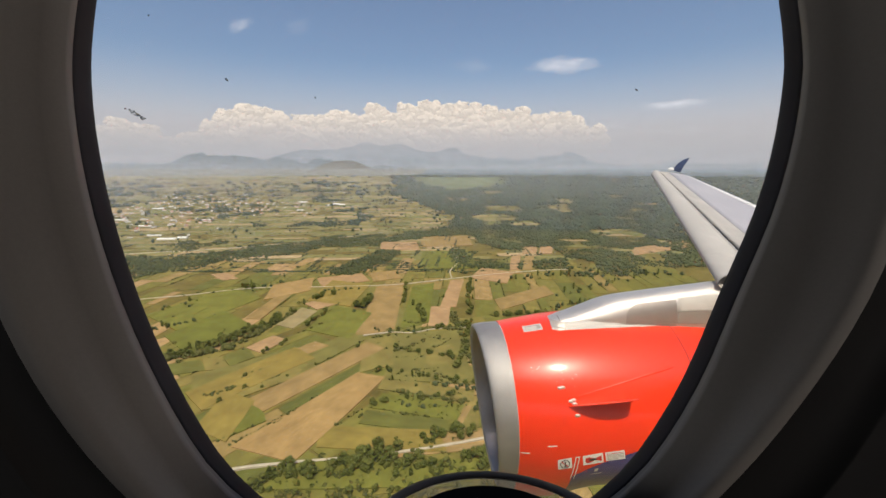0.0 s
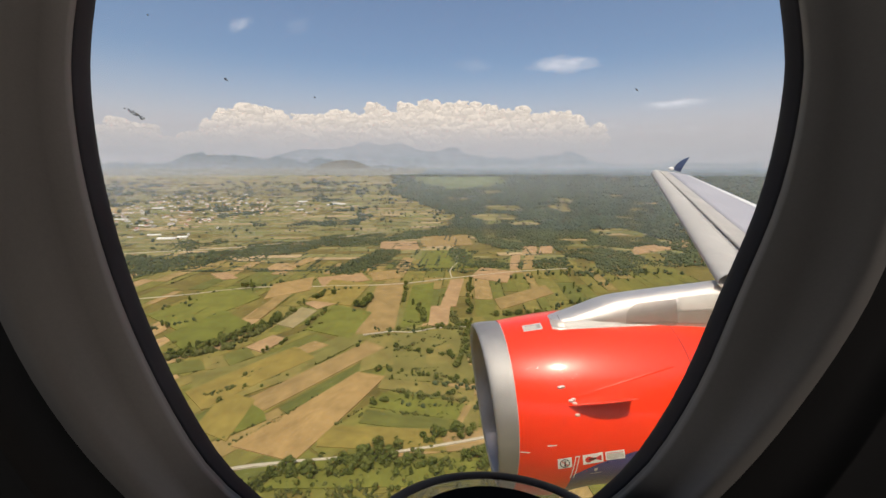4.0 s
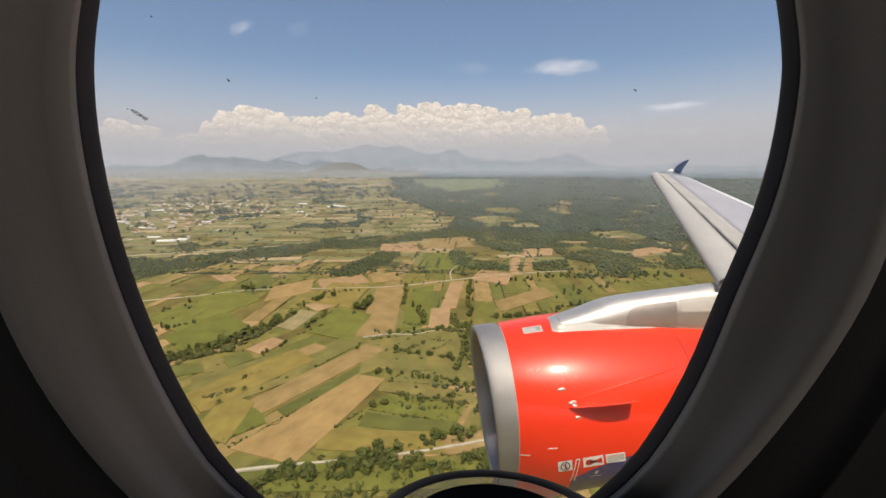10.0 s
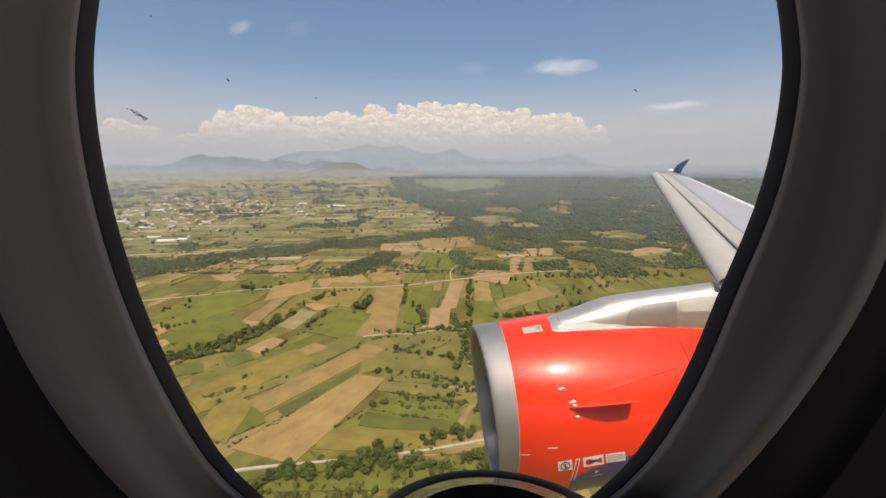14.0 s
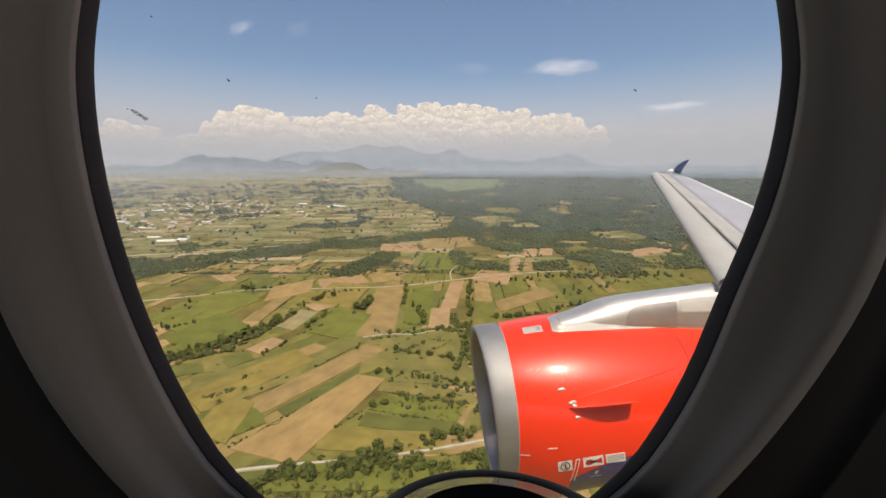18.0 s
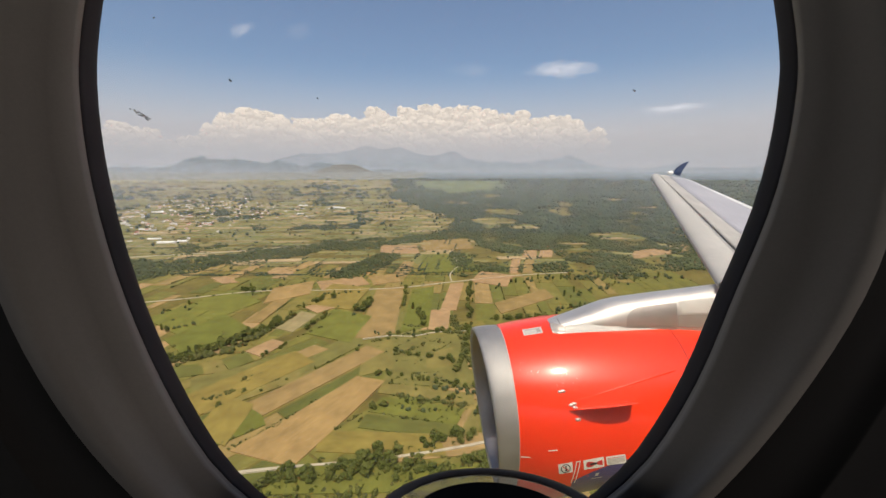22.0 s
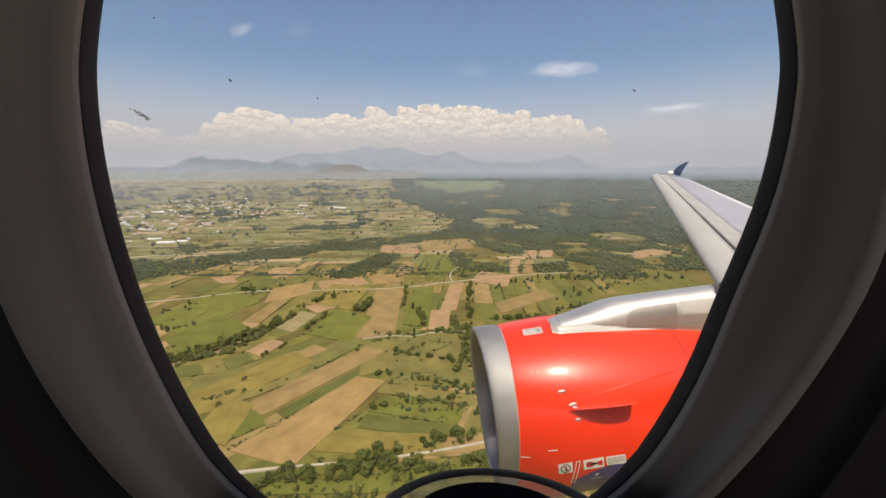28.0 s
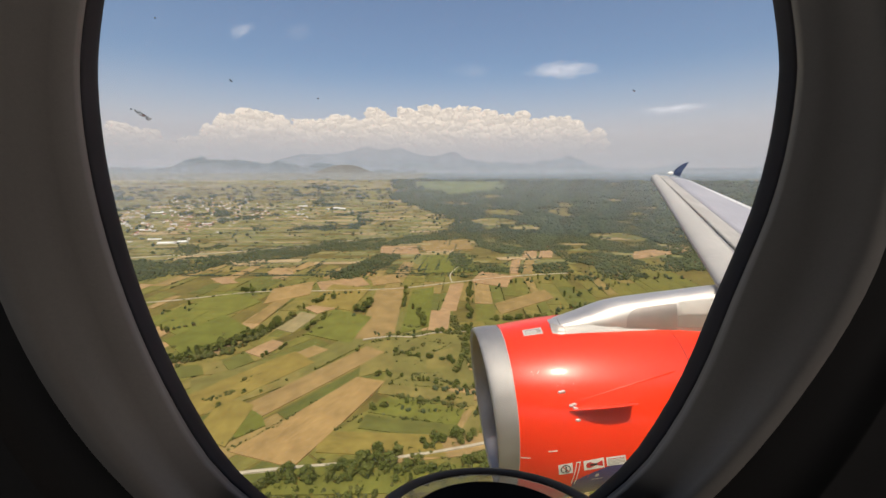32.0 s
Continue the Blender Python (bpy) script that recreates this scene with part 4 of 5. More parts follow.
def plant(kind, x, y, tall):
    if ploughed(x, y):
        return
    tall *= trng.uniform(0.75, 1.2)
    if count[kind] >= 285 or y > 1150:
        far_spots.append((x, y, tall * (0.36 if kind != "bush" else 0.5), tall))
        return
    count[kind] += 1
    tm, cm = trng.choice(KINDS[kind])
    ob = thing(kind, LABELS[kind], kind if kind != "poplar" else "tree", group={"tree": "trees along the fields", "poplar": "poplars along the fields", "bush": "bushes in the hedgerows"}[kind], at=spot(x, y)[0])
    ob.rotation_euler = (0, 0, trng.uniform(0, 6.28))
    w = tall * trng.uniform(0.85, 1.15)
    ob.scale = (w, w, tall)
    part("trunk", tm, BARK, ob)
    part("crown", cm, LEAF, ob)


def hedge(x0, y0, x1, y1, n, wide, tall, bushes=0.4, poplars=0.05):
    for k in range(n):
        s = (k + trng.uniform(0, 1)) / n
        x, y = x0 + (x1 - x0) * s + trng.gauss(0, wide), y0 + (y1 - y0) * s + trng.gauss(0, wide)
        q = trng.random()
        if q < bushes:
            plant("bush", x, y, tall * 0.5)
        elif q < bushes + poplars:
            plant("poplar", x, y, tall * 1.3)
        else:
            plant("tree", x, y, tall)


hedge(-200, 338, -120, 352, 34, 7, 12, 0.35)
hedge(-120, 352, -30, 362, 30, 7, 12, 0.35)
hedge(-110, 362, -55, 385, 14, 5, 14, 0.2)
hedge(-40, 350, 55, 372, 26, 7, 11, 0.4)
hedge(-250, 322, 60, 318, 46, 9, 9, 0.5)
hedge(-180, 335, 40, 345, 40, 8, 8, 0.6)
hedge(-60, 385, 40, 405, 9, 4, 11, 0.4)
hedge(-20, 405, 40, 420, 10, 4, 12, 0.3)
hedge(-478, 598, -420, 655, 26, 7, 13, 0.2)
hedge(-425, 655, -362, 755, 30, 8, 14, 0.2)
hedge(-362, 755, -300, 960, 26, 9, 14, 0.25)
hedge(-285, 750, -270, 830, 8, 4, 12)
hedge(-200, 835, -185, 900, 12, 8, 17, 0.1)
hedge(-330, 610, -300, 680, 9, 3, 8, 0.6)
hedge(-105, 470, 30, 495, 22, 2.5, 9, 0.5)
hedge(-125, 450, 10, 440, 22, 3, 8, 0.7)
hedge(-115, 560, 45, 520, 22, 3, 10, 0.5)
hedge(-95, 640, 25, 600, 20, 3, 10, 0.5)
hedge(-110, 705, 60, 735, 22, 3, 10, 0.5)
hedge(25, 560, 60, 760, 26, 4, 12, 0.3)
hedge(-300, 480, -150, 660, 12, 3, 7, 0.8)
hedge(-200, 400, -130, 540, 10, 3, 5, 0.9)
hedge(-40, 730, -60, 860, 14, 5, 14, 0.2)
hedge(60, 800, 80, 1060, 22, 4, 13, 0.3)
hedge(110, 790, 240, 800, 20, 4, 12, 0.3)
hedge(-100, 860, -95, 1040, 10, 6, 12, 0.4)
hedge(-560, 990, -440, 1030, 14, 12, 15, 0.2)
hedge(-760, 760, -620, 900, 16, 12, 12, 0.3)
hedge(-160, 1030, 0, 1090, 10, 6, 9, 0.6)
hedge(-700, 930, -400, 1005, 16, 6, 9, 0.6)
hedge(140, 1030, 420, 1150, 26, 14, 14, 0.2, 0.3)
hedge(300, 930, 560, 1060, 22, 14, 14, 0.2, 0.3)
hedge(440, 1100, 700, 1150, 26, 14, 15, 0.2, 0.4)
hedge(-60, 470, 60, 455, 16, 3, 10, 0.3)
hedge(-30, 520, 70, 500, 16, 3, 11, 0.3)
hedge(40, 600, 150, 640, 20, 4, 12, 0.25, 0.1)
hedge(-150, 720, -60, 705, 10, 3, 10, 0.4)
hedge(110, 700, 260, 760, 22, 5, 12, 0.25, 0.15)
hedge(250, 840, 430, 900, 24, 6, 13, 0.25, 0.25)
hedge(-620, 700, -520, 790, 16, 5, 11, 0.3)
hedge(-330, 960, -230, 985, 12, 4, 11, 0.3)
for _ in range(30):
    yy = trng.uniform(380, 1140)
    xx = trng.uniform(-0.85 * yy, 0.5 * yy)
    plant(trng.choice(("tree", "bush", "tree", "poplar", "bush")), xx, yy, trng.uniform(6, 13))


def ball_template(sub):
    bm = bmesh.new()
    bmesh.ops.create_icosphere(bm, subdivisions=sub, radius=1.0)
    bm.verts.ensure_lookup_table()
    v = np.array([tuple(q.co) for q in bm.verts])
    f = np.array([[q.index for q in face.verts] for face in bm.faces])
    bm.free()
    return v, f


def canopy(name, spots, sub, label, lumps=1, material=None):
    """Many crowns as one mesh: each a few uneven lumps."""
    tv, tf = ball_template(sub)
    g = np.random.default_rng(len(spots))
    vs, fs = [], []
    off = 0
    for x, y, wide, tall in spots:
        for _ in range(lumps):
            p, k = spot(x + (g.normal() * wide * 0.45 if lumps > 1 else 0), y + (g.normal() * wide * 0.45 if lumps > 1 else 0), 0)
            size = g.uniform(0.7, 1.2) * (0.72 if lumps > 1 else 1.0)
            q = tv * (1 + 0.28 * g.standard_normal((len(tv), 1)))
            q = q * np.array([wide * k, wide * k, tall * 0.5 * k]) * size
            q = q + np.array([p.x, p.y, p.z + tall * k * 0.42 * size * g.uniform(0.9, 1.2)])
            vs.append(q)
            fs.append(tf + off)
            off += len(tv)
    me = bpy.data.meshes.new(name)
    v, f = np.concatenate(vs), np.concatenate(fs)
    me.vertices.add(len(v))
    me.vertices.foreach_set("co", v.astype(np.float32).ravel())
    me.loops.add(f.size)
    me.loops.foreach_set("vertex_index", f.astype(np.int32).ravel())
    me.polygons.add(len(f))
    me.polygons.foreach_set("loop_start", np.arange(0, f.size, 3, dtype=np.int32))
    me.update(calc_edges=True)
    me.shade_smooth()
    return tagged(part(name, me, material or HAZEDCANOPY), label, "trees", kind="stuff")


near_wood, far_wood = [], []
r = 1130.0
wrng = random.Random(9)
while r < LAND_END - 100:
    size = max(5.5, r * (0.0030 if r < 7000 else 0.0046))
    steps = int(1.95 * r / (size * 1.75))
    for i in range(steps):
        az = -0.86 + 1.76 * (i + wrng.random()) / steps
        rr = r + wrng.uniform(-1, 1) * size
        x, y = rr * math.sin(az), rr * math.cos(az)
        if not in_view(x, y, 20) or wrng.random() > wooded(x, y) or (r < 1800 and ploughed(x, y)):
            continue
        lump = 1 + 0.7 * noise.noise((x / (size * 11), y / (size * 16), 6.6))
        item = (x, y, size * wrng.uniform(0.5, 1.5) * lump, max(9, size * (1.9 if r < 5000 else 1.9 - 1.25 * min(1, (r - 5000) / 4000))) * wrng.uniform(0.6, 1.5) * lump)
        (near_wood if r < 2000 else far_wood).append(item)
    r += size * 2.2
canopy("woodland", near_wood + far_spots, 1, "dark green broadleaf woodland and copses", lumps=2, material=NEARWOOD)
canopy("far_forest", far_wood, 1, "wide dark green forest in the distance, haze put into its bluish colour")
hed = []
for _ in range(430):
    yy = 1150 + 6000 * wrng.random() ** 2
    xx = wrng.uniform(-1.0, 0.25) * yy
    a, n = wrng.choice((0.05, 0.1, 1.5, 1.45, 0.0)), wrng.randint(4, 26)
    step = max(6, yy * 0.0027)
    for k in range(n):
        hed.append((xx + math.cos(a) * k * step, yy + math.sin(a) * k * step, max(3.0, yy * 0.0013) * wrng.uniform(0.5, 1.5), max(4.5, yy * 0.0019) * wrng.uniform(0.6, 1.4)))
scrub = []
for kind, cx, cy, length, ca, width, cb in PLOTS:
    if wrng.random() < 0.30:
        continue
    side = wrng.choice((-0.5, 0.5))
    start, stop = sorted((wrng.uniform(-0.5, 0.2), wrng.uniform(-0.1, 0.5)))
    n = int((stop - start) * length / 3.2)
    for k in range(n):
        if wrng.random() < 0.25:
            continue
        q = Vector((cx, cy)) + ca * length * (start + (stop - start) * k / max(1, n)) + cb * width * side + Vector((wrng.gauss(0, 0.8), wrng.gauss(0, 0.8)))
        s = wrng.uniform(0.9, 2.2) * (1.6 if wrng.random() < 0.12 else 1)
        if not ploughed(q.x, q.y):
            scrub.append((q.x, q.y, s, s * 1.9))
for _ in range(9000):
    yy = wrng.uniform(300, 1150)
    xx = wrng.uniform(-0.9, 0.45) * yy
    if not ploughed(xx, yy) and noise.noise((xx / 45, yy / 45, 4)) + 0.5 * noise.noise((xx / 12, yy / 12, 9)) > 0.62:
        s = wrng.uniform(0.6, 2.0)
        scrub.append((xx, yy, s, s * 0.9))
for _ in range(2200):
    xx, yy = wrng.uniform(-260, 80), wrng.uniform(296, 356)
    if noise.noise((xx / 16, yy / 16, 2)) > 0.02:
        s = wrng.uniform(0.7, 2.4)
        scrub.append((xx, yy + 0.06 * xx, s, s * 1.3))


def brush(x0, y0, x1, y1, wide, tall):
    """Scrub and small crowns in a ragged line."""
    n = int(math.hypot(x1 - x0, y1 - y0) * (0.35 + 0.09 * wide))
    for _ in range(n):
        s = wrng.random()
        x, y = x0 + (x1 - x0) * s + wrng.gauss(0, wide * 0.7), y0 + (y1 - y0) * s + wrng.gauss(0, wide * 0.7)
        if noise.noise((x / 14, y / 14, 8)) > -0.22 and not ploughed(x, y):
            h = tall * wrng.uniform(0.4, 1.3)
            scrub.append((x, y, h * 0.62, h * 1.15))


brush(-46, 562, 47, 516, 5, 3.2)
brush(-80, 502, -12, 485, 3, 4.5)
brush(-12, 485, 35, 469, 4, 5)
brush(-105, 455, -60, 440, 5, 3)
brush(-71, 436, 1, 418, 5, 3)
brush(-110, 444, -3, 411, 7, 2.2)
brush(-87, 624, -39, 664, 3, 5)
brush(-86, 764, 19, 715, 4, 4)
brush(21, 813, 52, 584, 7, 5)
brush(-36, 694, 7, 669, 6, 3)
brush(-492, 593, -402, 635, 7, 7)
brush(-402, 635, -369, 720, 8, 7.5)
brush(-369, 720, -340, 813, 6, 6)
brush(-286, 474, -236, 532, 1.5, 2.2)
brush(-261, 387, -207, 459, 2, 2.2)
brush(-355, 481, -317, 516, 4, 3.5)
brush(-138, 681, -95, 694, 4, 4)
brush(-41, 734, 57, 764, 3, 3.5)
canopy("hedge_scrub", scrub, 1, "low green scrub along the field edges", material=SCRUB)
canopy("hedgerows", hed, 1, "dark hedgerows and lone trees between far fields")


# ---- village ----
def house(w, d, h, roof_mat):
    hs = thing("house", "small pale plastered house with a pitched roof", "house", "houses of the village")
    part("wall", box(w, d, h, (0, 0, h / 2)), PLASTER, hs, smooth=False)
    bm = bmesh.new()
    e = 0.5
    pts = [(-w / 2 - e, -d / 2 - e, h), (w / 2 + e, -d / 2 - e, h), (w / 2 + e, d / 2 + e, h), (-w / 2 - e, d / 2 + e, h), (-w / 2 - e, 0, h + d * 0.35), (w / 2 + e, 0, h + d * 0.35)]
    vv = [bm.verts.new(p) for p in pts]
    for f in ((0, 1, 5, 4), (2, 3, 4, 5), (0, 4, 3), (1, 2, 5), (0, 3, 2, 1)):
        bm.faces.new([vv[i] for i in f])
    roof = part("roof", bm, roof_mat, hs, smooth=False)
    part("chimney", box(0.8, 0.8, 1.6, (w * 0.25, d * 0.15, h + d * 0.32)), PLASTER, roof, smooth=False)
    return hs


protos = [house(12, 9, 6, TILE), house(14, 10, 4, TILE), house(10, 9, 7, GREYROOF), house(18, 9, 4, GREYROOF)]
hrng = random.Random(21)
placed_n = 0
for k in range(700):
    cx, cy = hrng.choice(((-1900, 2500), (-2200, 2900), (-1700, 2200), (-2500, 3600), (-2000, 3400), (-1500, 2700), (-2900, 4300), (-1300, 3300)))
    x, y = cx + hrng.gauss(0, 330), cy + hrng.gauss(0, 260)
    if not in_view(x, y, -30) or placed_n >= 285 or wooded(x, y) > 0.5:
        continue
    at, kk = spot(x, y)
    m = Matrix.Translation(at) @ Matrix.Rotation(hrng.choice((0.2, 1.77, 0.4)) + hrng.gauss(0, 0.1), 4, "Z")
    pr = hrng.choice(protos)
    c = copy_thing(pr, m)
    f = kk * hrng.uniform(0.9, 1.5)
    c.scale = (f, f, f)
    placed_n += 1
for k, pr in enumerate(protos):
    at, kk = spot(-1500 - 70 * k, 2150 + 60 * k)
    pr.location = at
    pr.rotation_euler = (0, 0, 0.3 * k)


def long_shed(x, y, w, d, h, ang, label, group="long sheds on the plain"):
    at, kk = spot(x, y)
    hs = thing("long_shed", label, "shed", group, at=at)
    hs.rotation_euler, hs.scale = (0, 0, ang), (kk,) * 3
    part("wall", box(w, d, h, (0, 0, h / 2)), PLASTER, hs, smooth=False)
    rows = []
    for i in range(2):
        x0 = (-0.5 + i) * (w + 1)
        rows.append([Vector((x0, (d / 2 + 0.5) * math.cos(math.pi * j / 8), h + d * 0.22 * math.sin(math.pi * j / 8))) for j in range(9)])
    part("roof", grid(rows), SHEET, hs, "white sheet roof", smooth=False)


for x, y, w, d in ((-985, 3290, 90, 26), (-905, 3340, 60, 22), (-985, 3420, 80, 22), (-1290, 1705, 75, 20), (-1235, 1735, 40, 22), (-1420, 1800, 60, 12), (-1700, 2100, 60, 16), (-2050, 2350, 60, 18), (-1500, 2350, 50, 16), (-1120, 2900, 60, 16), (-1350, 3600, 80, 22), (-2300, 3000, 80, 22)):
    long_shed(x, y, w, d, 5, 0.12, "long white-roofed shed on the plain")

# ---- distance: far land, lake, mountains, haze, clouds ----
END_R = spot(0, LAND_END)[0].y


def arc(name, radius, az0, az1, low, high, material, label, n=120, m=10, kind="structure", lean=0.0):
    """A curved backdrop: low and high give its lower and upper edge in metres over the eye, by azimuth in degrees."""
    rows = []
    for i in range(n + 1):
        az = radians(az0 + (az1 - az0) * i / n)
        a, b2 = low(math.degrees(az)), high(math.degrees(az))
        rows.append([Vector((math.sin(az) * (radius + lean * j / m), math.cos(az) * (radius + lean * j / m), HIGH + a + (b2 - a) * j / m)) for j in range(m + 1)])
    return tagged(part(name, grid(rows), material), label, "backdrop", kind=kind)


def level(v):
    return lambda az: v


def rough_line(base, tall, size, seed, swell=()):
    def f(az):
        h = base + tall * (0.5 + 0.5 * noise.fractal((az / size, seed, 0), 0.9, 2.0, 5))
        for at, wide, up in swell:
            h += up * math.exp(-((az - at) / wide) ** 2)
        return h
    return f


# Haze and the lake's shine are painted into these glowing colours.
FARLAND = faded("far_land_haze", (0.105, 0.135, 0.130), (0.37, 0.41, 0.45), HIGH - 92, HIGH - 16, (1, 1), 1.0, 0.16, 260, (1, 1, 14))
FARPLAIN = faded("far_plain_haze", (0.305, 0.290, 0.215), (0.36, 0.355, 0.325), HIGH - 100, HIGH - 20, (1, 1), 1.0, 0.28, 110, (1, 1, 16))
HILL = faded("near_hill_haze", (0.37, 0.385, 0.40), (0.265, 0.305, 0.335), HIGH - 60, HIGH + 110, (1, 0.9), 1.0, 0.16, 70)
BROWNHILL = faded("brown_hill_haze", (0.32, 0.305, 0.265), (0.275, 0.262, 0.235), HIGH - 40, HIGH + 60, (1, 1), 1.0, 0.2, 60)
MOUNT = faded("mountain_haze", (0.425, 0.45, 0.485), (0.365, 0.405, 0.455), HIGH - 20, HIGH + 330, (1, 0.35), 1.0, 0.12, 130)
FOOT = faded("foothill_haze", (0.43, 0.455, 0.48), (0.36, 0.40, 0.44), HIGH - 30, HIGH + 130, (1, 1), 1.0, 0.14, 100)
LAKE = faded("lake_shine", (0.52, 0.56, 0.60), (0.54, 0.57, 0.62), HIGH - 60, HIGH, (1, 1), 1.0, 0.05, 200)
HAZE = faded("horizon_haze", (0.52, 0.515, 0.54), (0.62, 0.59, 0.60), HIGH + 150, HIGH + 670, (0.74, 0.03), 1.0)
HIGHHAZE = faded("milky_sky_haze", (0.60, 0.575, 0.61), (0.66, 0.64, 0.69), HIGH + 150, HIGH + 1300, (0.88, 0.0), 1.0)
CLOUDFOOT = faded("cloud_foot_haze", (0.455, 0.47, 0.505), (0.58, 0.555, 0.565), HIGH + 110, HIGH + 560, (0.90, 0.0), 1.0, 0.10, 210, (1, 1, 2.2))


def thin_haze(name, share, top, foot):
    """An added pale blue sheet that imitates hazy air: it scatters the daylight, denser over the built-up side and
    thinning upwards.
    """
    m, nt, b = blank(name)
    sep = nt.nodes.new("ShaderNodeSeparateXYZ")
    nt.links.new(nt.nodes.new("ShaderNodeNewGeometry").outputs["Position"], sep.inputs[0])
    up, side = nt.nodes.new("ShaderNodeMapRange"), nt.nodes.new("ShaderNodeMapRange")
    up.interpolation_type = side.interpolation_type = "SMOOTHSTEP"
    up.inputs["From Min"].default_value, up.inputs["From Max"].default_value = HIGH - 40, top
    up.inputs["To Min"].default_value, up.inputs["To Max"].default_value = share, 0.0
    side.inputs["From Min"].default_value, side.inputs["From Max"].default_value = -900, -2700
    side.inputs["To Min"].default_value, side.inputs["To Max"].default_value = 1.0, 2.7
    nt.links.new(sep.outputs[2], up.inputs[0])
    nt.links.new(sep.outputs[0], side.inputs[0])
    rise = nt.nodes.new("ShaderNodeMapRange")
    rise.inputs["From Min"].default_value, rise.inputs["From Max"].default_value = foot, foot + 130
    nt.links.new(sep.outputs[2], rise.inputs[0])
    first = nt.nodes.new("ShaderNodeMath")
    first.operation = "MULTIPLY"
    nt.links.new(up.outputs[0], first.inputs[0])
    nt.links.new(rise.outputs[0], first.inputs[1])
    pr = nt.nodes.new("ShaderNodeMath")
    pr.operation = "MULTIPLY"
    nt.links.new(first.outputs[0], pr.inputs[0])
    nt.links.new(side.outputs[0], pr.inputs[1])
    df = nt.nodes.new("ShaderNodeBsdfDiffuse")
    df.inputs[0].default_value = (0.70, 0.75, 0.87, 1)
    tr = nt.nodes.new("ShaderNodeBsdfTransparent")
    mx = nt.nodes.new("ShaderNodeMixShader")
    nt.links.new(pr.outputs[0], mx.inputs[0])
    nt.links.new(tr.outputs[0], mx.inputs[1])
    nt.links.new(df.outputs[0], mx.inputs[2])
    nt.links.new(mx.outputs[0], nt.nodes["Material Output"].inputs[0])
    nt.nodes.remove(b)
    return m


FOOT_Z = -(HIGH - spot(0, LAND_END)[0].z) - 4
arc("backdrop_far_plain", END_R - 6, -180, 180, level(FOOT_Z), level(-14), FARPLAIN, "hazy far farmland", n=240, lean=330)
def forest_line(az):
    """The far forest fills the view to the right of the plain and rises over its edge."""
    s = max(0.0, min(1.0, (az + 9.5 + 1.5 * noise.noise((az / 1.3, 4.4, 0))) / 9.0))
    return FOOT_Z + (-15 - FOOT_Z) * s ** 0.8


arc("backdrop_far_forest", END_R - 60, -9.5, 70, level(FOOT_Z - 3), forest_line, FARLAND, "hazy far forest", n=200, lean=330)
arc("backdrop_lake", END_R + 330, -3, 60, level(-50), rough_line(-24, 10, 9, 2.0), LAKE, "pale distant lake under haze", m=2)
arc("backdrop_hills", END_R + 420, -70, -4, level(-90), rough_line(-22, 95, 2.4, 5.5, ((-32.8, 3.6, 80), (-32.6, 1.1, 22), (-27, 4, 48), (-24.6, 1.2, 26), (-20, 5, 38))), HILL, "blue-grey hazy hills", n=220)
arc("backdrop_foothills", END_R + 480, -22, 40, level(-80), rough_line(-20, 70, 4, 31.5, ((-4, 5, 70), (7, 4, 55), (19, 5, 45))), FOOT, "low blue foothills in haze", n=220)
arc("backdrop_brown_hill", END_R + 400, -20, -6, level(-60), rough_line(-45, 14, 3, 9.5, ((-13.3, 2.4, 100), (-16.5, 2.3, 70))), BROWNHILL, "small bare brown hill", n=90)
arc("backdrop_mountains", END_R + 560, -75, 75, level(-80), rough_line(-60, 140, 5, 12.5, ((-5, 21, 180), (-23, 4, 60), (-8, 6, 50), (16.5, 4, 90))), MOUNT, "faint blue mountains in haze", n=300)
# Five added sheets stand in for the haze over the land.
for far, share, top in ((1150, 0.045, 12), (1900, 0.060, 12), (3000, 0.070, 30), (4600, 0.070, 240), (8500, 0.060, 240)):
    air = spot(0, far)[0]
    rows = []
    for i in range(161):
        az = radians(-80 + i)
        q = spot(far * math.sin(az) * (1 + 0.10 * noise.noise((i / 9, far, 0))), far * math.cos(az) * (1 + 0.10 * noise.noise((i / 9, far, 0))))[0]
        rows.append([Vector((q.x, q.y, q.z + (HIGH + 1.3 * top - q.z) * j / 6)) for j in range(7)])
    tagged(part("backdrop_haze_sheet", grid(rows), thin_haze("thin_haze", share, HIGH + top, air.z)), "thin see-through sheet added to imitate summer haze", "haze", kind="structure")
# Glowing see-through curtains imitate haze before and behind the clouds.
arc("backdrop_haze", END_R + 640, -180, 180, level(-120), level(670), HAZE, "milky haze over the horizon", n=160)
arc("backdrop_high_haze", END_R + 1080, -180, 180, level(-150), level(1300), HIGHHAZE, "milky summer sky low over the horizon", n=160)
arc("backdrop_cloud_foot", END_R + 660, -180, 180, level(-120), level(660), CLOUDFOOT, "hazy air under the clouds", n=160)


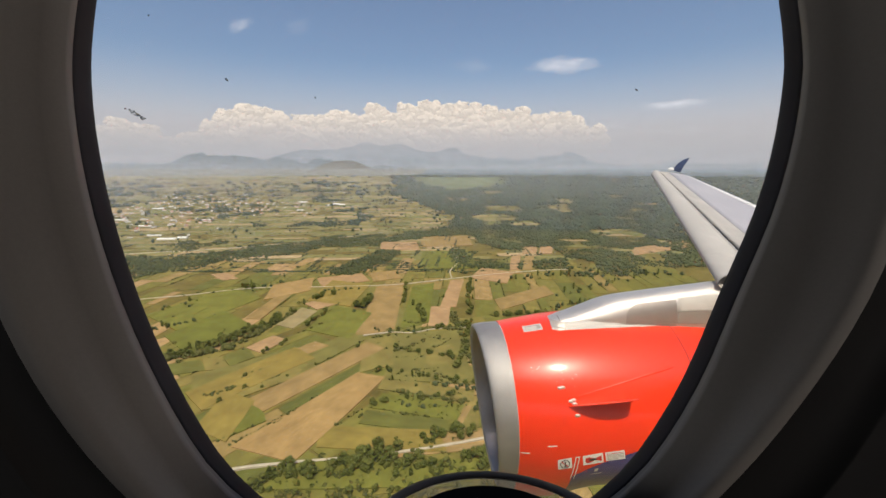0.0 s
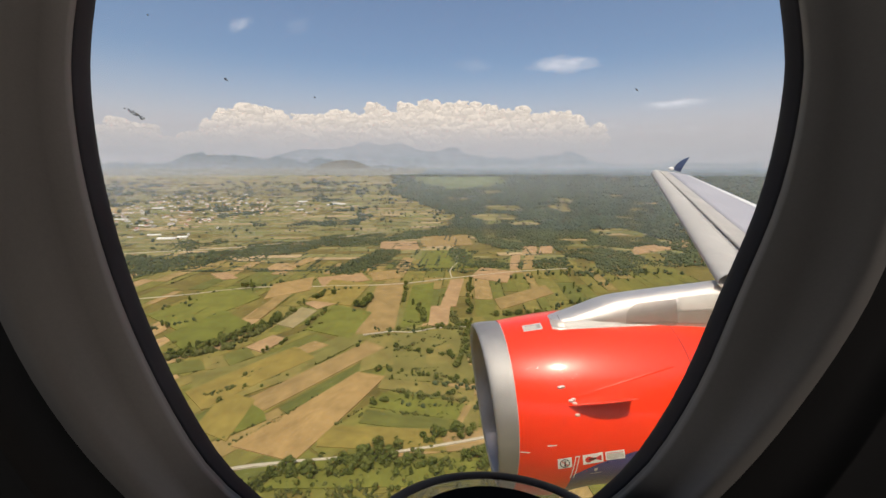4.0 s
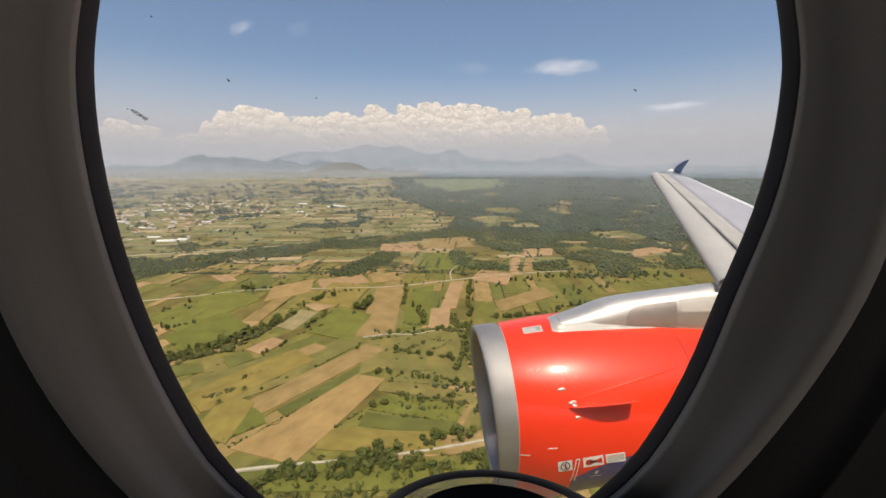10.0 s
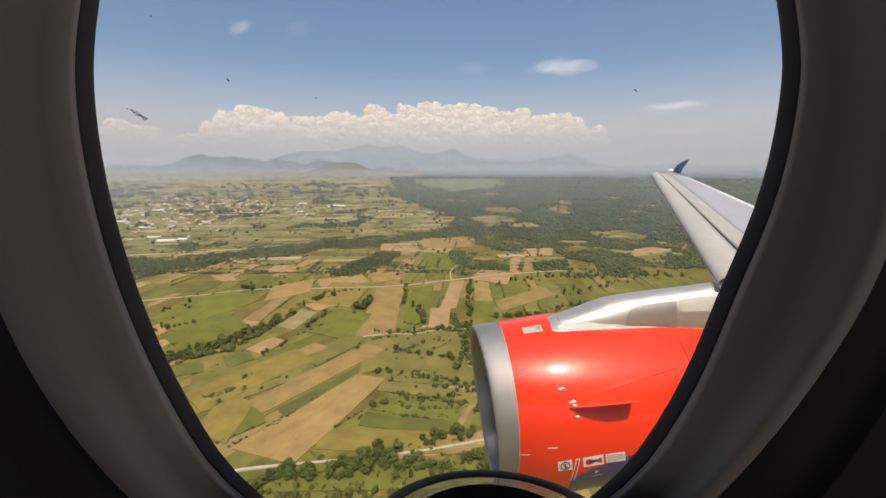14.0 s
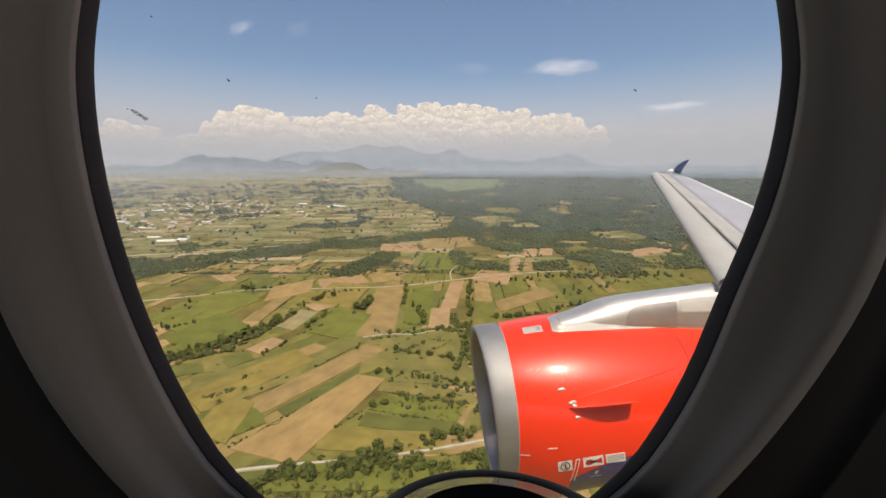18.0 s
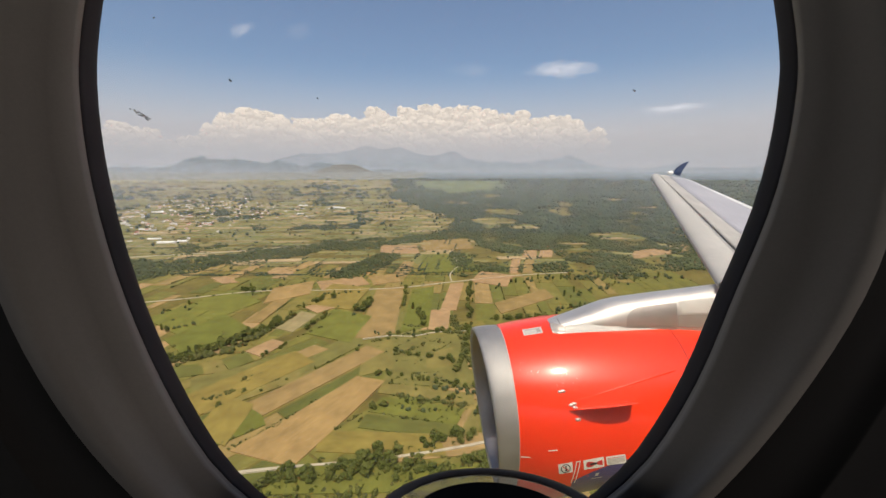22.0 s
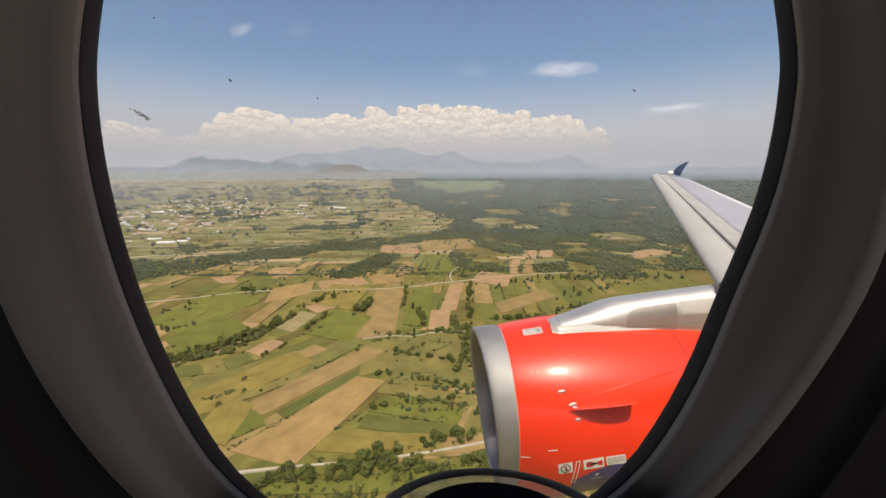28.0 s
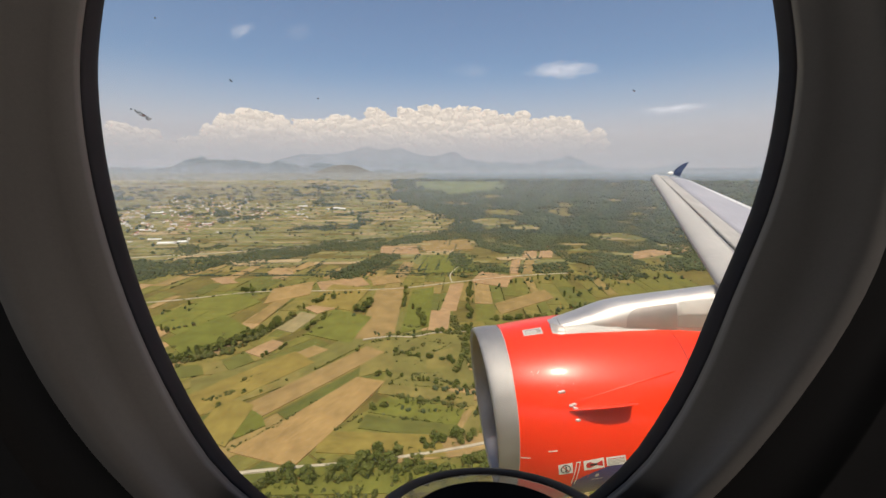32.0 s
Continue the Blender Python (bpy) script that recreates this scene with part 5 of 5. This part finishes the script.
def glowing_cloud_material():
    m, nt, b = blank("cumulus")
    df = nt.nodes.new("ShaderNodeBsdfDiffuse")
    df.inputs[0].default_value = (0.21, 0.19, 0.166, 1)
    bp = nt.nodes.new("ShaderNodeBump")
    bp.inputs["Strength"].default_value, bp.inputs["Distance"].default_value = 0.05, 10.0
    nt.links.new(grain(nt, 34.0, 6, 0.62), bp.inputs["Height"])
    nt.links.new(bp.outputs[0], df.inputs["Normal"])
    # Sunlight scattered inside the clouds is put in as an even glow.
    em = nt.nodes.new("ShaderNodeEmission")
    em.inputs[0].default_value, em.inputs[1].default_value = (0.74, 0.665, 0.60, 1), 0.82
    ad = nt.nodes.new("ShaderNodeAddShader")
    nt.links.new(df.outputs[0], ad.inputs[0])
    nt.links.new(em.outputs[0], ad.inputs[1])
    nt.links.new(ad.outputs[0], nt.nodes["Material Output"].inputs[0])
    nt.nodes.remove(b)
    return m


CLOUD = glowing_cloud_material()
crng = random.Random(4)
PEAKS = [(-43.5, 1.4, 310), (-41.2, 0.8, 350), (-39.8, 0.55, 420), (-38.6, 0.6, 375), (-37.2, 0.55, 385), (-35.6, 0.8, 285), (-33.2, 0.8, 325), (-30.6, 1.0, 440), (-28.6, 1.3, 560), (-26.3, 0.9, 622), (-24.2, 1.6, 600), (-21, 1.8, 545), (-17.5, 1.3, 560), (-14.8, 1.1, 600), (-12.6, 0.7, 560), (-9.6, 1.0, 680), (-7.2, 0.9, 590), (-5.3, 0.9, 690), (-2.5, 1.8, 728), (0.6, 1.0, 690), (3.6, 1.5, 712), (6.2, 1.2, 670), (8.6, 1.1, 625), (11.3, 0.8, 648), (14.2, 1.1, 565), (16.6, 1.1, 580), (18.6, 0.8, 535), (21.4, 0.8, 440)]
CR = 4790.0
cv, cf, off = [], [], 0
PUFFS = {}
for sub in (1, 2):
    tvc, tfc = ball_template(sub)
    PUFFS[sub] = (tfc, [np.array(tvc) * np.array([1 + 0.6 * noise.fractal(Vector(p) * 1.6 + Vector((k * 13.7, sub, 0)), 0.7, 2.1, 4) for p in tvc])[:, None] for k in range(12)])


def puff(a, h, size, deep, sub=2):
    global off
    th = crng.uniform(0, 6.28)
    rot = np.array([[math.cos(th), -math.sin(th), 0], [math.sin(th), math.cos(th), 0], [0, 0, 1]])
    tfc, forms = PUFFS[sub]
    q = (crng.choice(forms) @ rot.T) * np.array([size * crng.uniform(0.9, 1.4), size * 0.8, size * crng.uniform(0.75, 1.05)])
    cv.append(q + np.array([deep * math.sin(a), deep * math.cos(a), HIGH + h]))
    cf.append(tfc + off)
    off += len(q)


def heap(a, h, size, deep):
    """A large puff with smaller ones swelling out of its sunlit upper side."""
    puff(a, h, size, deep)
    for _ in range(7):
        u, w = crng.uniform(-1.25, 1.25), crng.uniform(-0.5, 1.35)
        s = size * crng.uniform(0.26, 0.55)
        puff(a + u * size * 0.85 * math.cos(w) / CR, h + size * 0.85 * math.sin(w), s, deep - size * 0.6 * math.cos(u) * math.cos(w), 1)


for az, wide, top in PEAKS:
    top *= 1.10
    h = 170.0
    while h < top - 30:
        s = (h - 170) / (top - 170)
        size = min(96 - 50 * s, 24 + wide * 50)
        for k in range(4):
            a = radians(az + crng.uniform(-1, 1) * wide * (1.9 - 1.0 * s))
            heap(a, min(h + crng.uniform(-20, 20), top - size * 1.15), size * crng.uniform(0.7, 1.15), CR - crng.uniform(-30, 40) + 25 * s)
        h += size * 0.6
    for k in range(16):
        t = crng.uniform(-1, 1)
        size = crng.uniform(7, 20)
        puff(radians(az + t * wide * 0.8), top - (0.15 + abs(t)) ** 2 * 85 - size * crng.uniform(0.7, 1.5), size, CR - crng.uniform(10, 60), 1)
for k in range(260):
    az = crng.uniform(-31, 19.5)
    ridge = 1.10 * float(np.interp(az, [p[0] for p in PEAKS], [p[2] for p in PEAKS])) - 45
    size = crng.uniform(32, 62)
    heap(radians(az), 240 + (ridge - size - 240) * crng.random() ** 0.6, size, CR + 50)
me = bpy.data.meshes.new("cloud_bank")
v, f = np.concatenate(cv), np.concatenate(cf)
me.vertices.add(len(v))
me.vertices.foreach_set("co", v.astype(np.float32).ravel())
me.loops.add(f.size)
me.loops.foreach_set("vertex_index", f.astype(np.int32).ravel())
me.polygons.add(len(f))
me.polygons.foreach_set("loop_start", np.arange(0, f.size, 3, dtype=np.int32))
me.update(calc_edges=True)
me.shade_smooth()
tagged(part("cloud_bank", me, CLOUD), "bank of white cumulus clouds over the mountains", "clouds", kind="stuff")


def wisp(az, up, wide, tall, strength, seed, tilt=0.0):
    """A thin torn cloud: a curved sheet, its sunlit white put in as a glow, that noise thins out towards its rim."""
    m, nt, b = blank("thin_cloud")
    co = nt.nodes.new("ShaderNodeTexCoord").outputs["UV"]
    mp = nt.nodes.new("ShaderNodeMapping")
    mp.inputs["Location"].default_value = (-0.5, -0.5, 0)
    nt.links.new(co, mp.inputs[0])
    ln = nt.nodes.new("ShaderNodeVectorMath")
    ln.operation = "LENGTH"
    nt.links.new(mp.outputs[0], ln.inputs[0])
    n = nt.nodes.new("ShaderNodeTexNoise")
    n.inputs["Scale"].default_value, n.inputs["Detail"].default_value, n.inputs["Roughness"].default_value = 2.6, 8, 0.62
    sh = nt.nodes.new("ShaderNodeMapping")
    sh.inputs["Location"].default_value, sh.inputs["Scale"].default_value = (seed, seed * 2, 0), (1.6, 0.9, 1)
    nt.links.new(co, sh.inputs[0])
    nt.links.new(sh.outputs[0], n.inputs["Vector"])
    rim = nt.nodes.new("ShaderNodeMapRange")
    rim.inputs["From Min"].default_value, rim.inputs["From Max"].default_value = 0.10, 0.48
    rim.inputs["To Min"].default_value, rim.inputs["To Max"].default_value = 0.30, -0.40
    nt.links.new(ln.outputs["Value"], rim.inputs[0])
    ad = nt.nodes.new("ShaderNodeMath")
    nt.links.new(n.outputs[0], ad.inputs[0])
    nt.links.new(rim.outputs[0], ad.inputs[1])
    al = nt.nodes.new("ShaderNodeMapRange")
    al.inputs["From Min"].default_value, al.inputs["From Max"].default_value = 0.40, 0.95
    al.inputs["To Max"].default_value = strength
    nt.links.new(ad.outputs[0], al.inputs[0])
    em = nt.nodes.new("ShaderNodeEmission")
    em.inputs[0].default_value = (0.80, 0.80, 0.86, 1)
    tr = nt.nodes.new("ShaderNodeBsdfTransparent")
    mx = nt.nodes.new("ShaderNodeMixShader")
    nt.links.new(al.outputs[0], mx.inputs[0])
    nt.links.new(tr.outputs[0], mx.inputs[1])
    nt.links.new(em.outputs[0], mx.inputs[2])
    nt.links.new(mx.outputs[0], nt.nodes["Material Output"].inputs[0])
    nt.nodes.remove(b)
    R = 4700.0
    bm = bmesh.new()
    uvl = bm.loops.layers.uv.new("uv")
    rows = []
    for i in range(13):
        rows.append([])
        for j in range(5):
            a = radians(az + wide * (i / 12 - 0.5))
            e = radians(up + tall * (j / 4 - 0.5) + tilt * (i / 12 - 0.5))
            rows[-1].append((bm.verts.new((R * math.cos(e) * math.sin(a), R * math.cos(e) * math.cos(a), HIGH + R * math.sin(e))), (i / 12, j / 4)))
    for i in range(12):
        for j in range(4):
            quad = [rows[i][j], rows[i + 1][j], rows[i + 1][j + 1], rows[i][j + 1]]
            fc = bm.faces.new([q[0] for q in quad])
            for lp, q in zip(fc.loops, quad):
                lp[uvl].uv = q[1]
    tagged(part("thin_cloud", bm, m), "thin torn white cloud in the blue sky", "cloud", "thin clouds", kind="stuff")


wisp(16.6, 13.4, 15, 3.6, 0.85, 1.3, -0.6)
wisp(30.3, 7.7, 11, 2.0, 0.95, 4.1, 0.3)
wisp(32.8, 4.6, 1.8, 1.3, 1.0, 6.0)
wisp(30.1, 4.5, 1.8, 1.1, 0.8, 7.2)
wisp(-26.2, 16.9, 5.0, 2.6, 0.40, 9.4, 1.6)
wisp(-19.4, 17.6, 6, 3.0, 0.12, 11.0, 1.0)
wisp(3.7, 13.8, 10, 3.2, 0.14, 13.0)
wisp(23.7, 5.4, 4.0, 1.2, 0.45, 15.0)
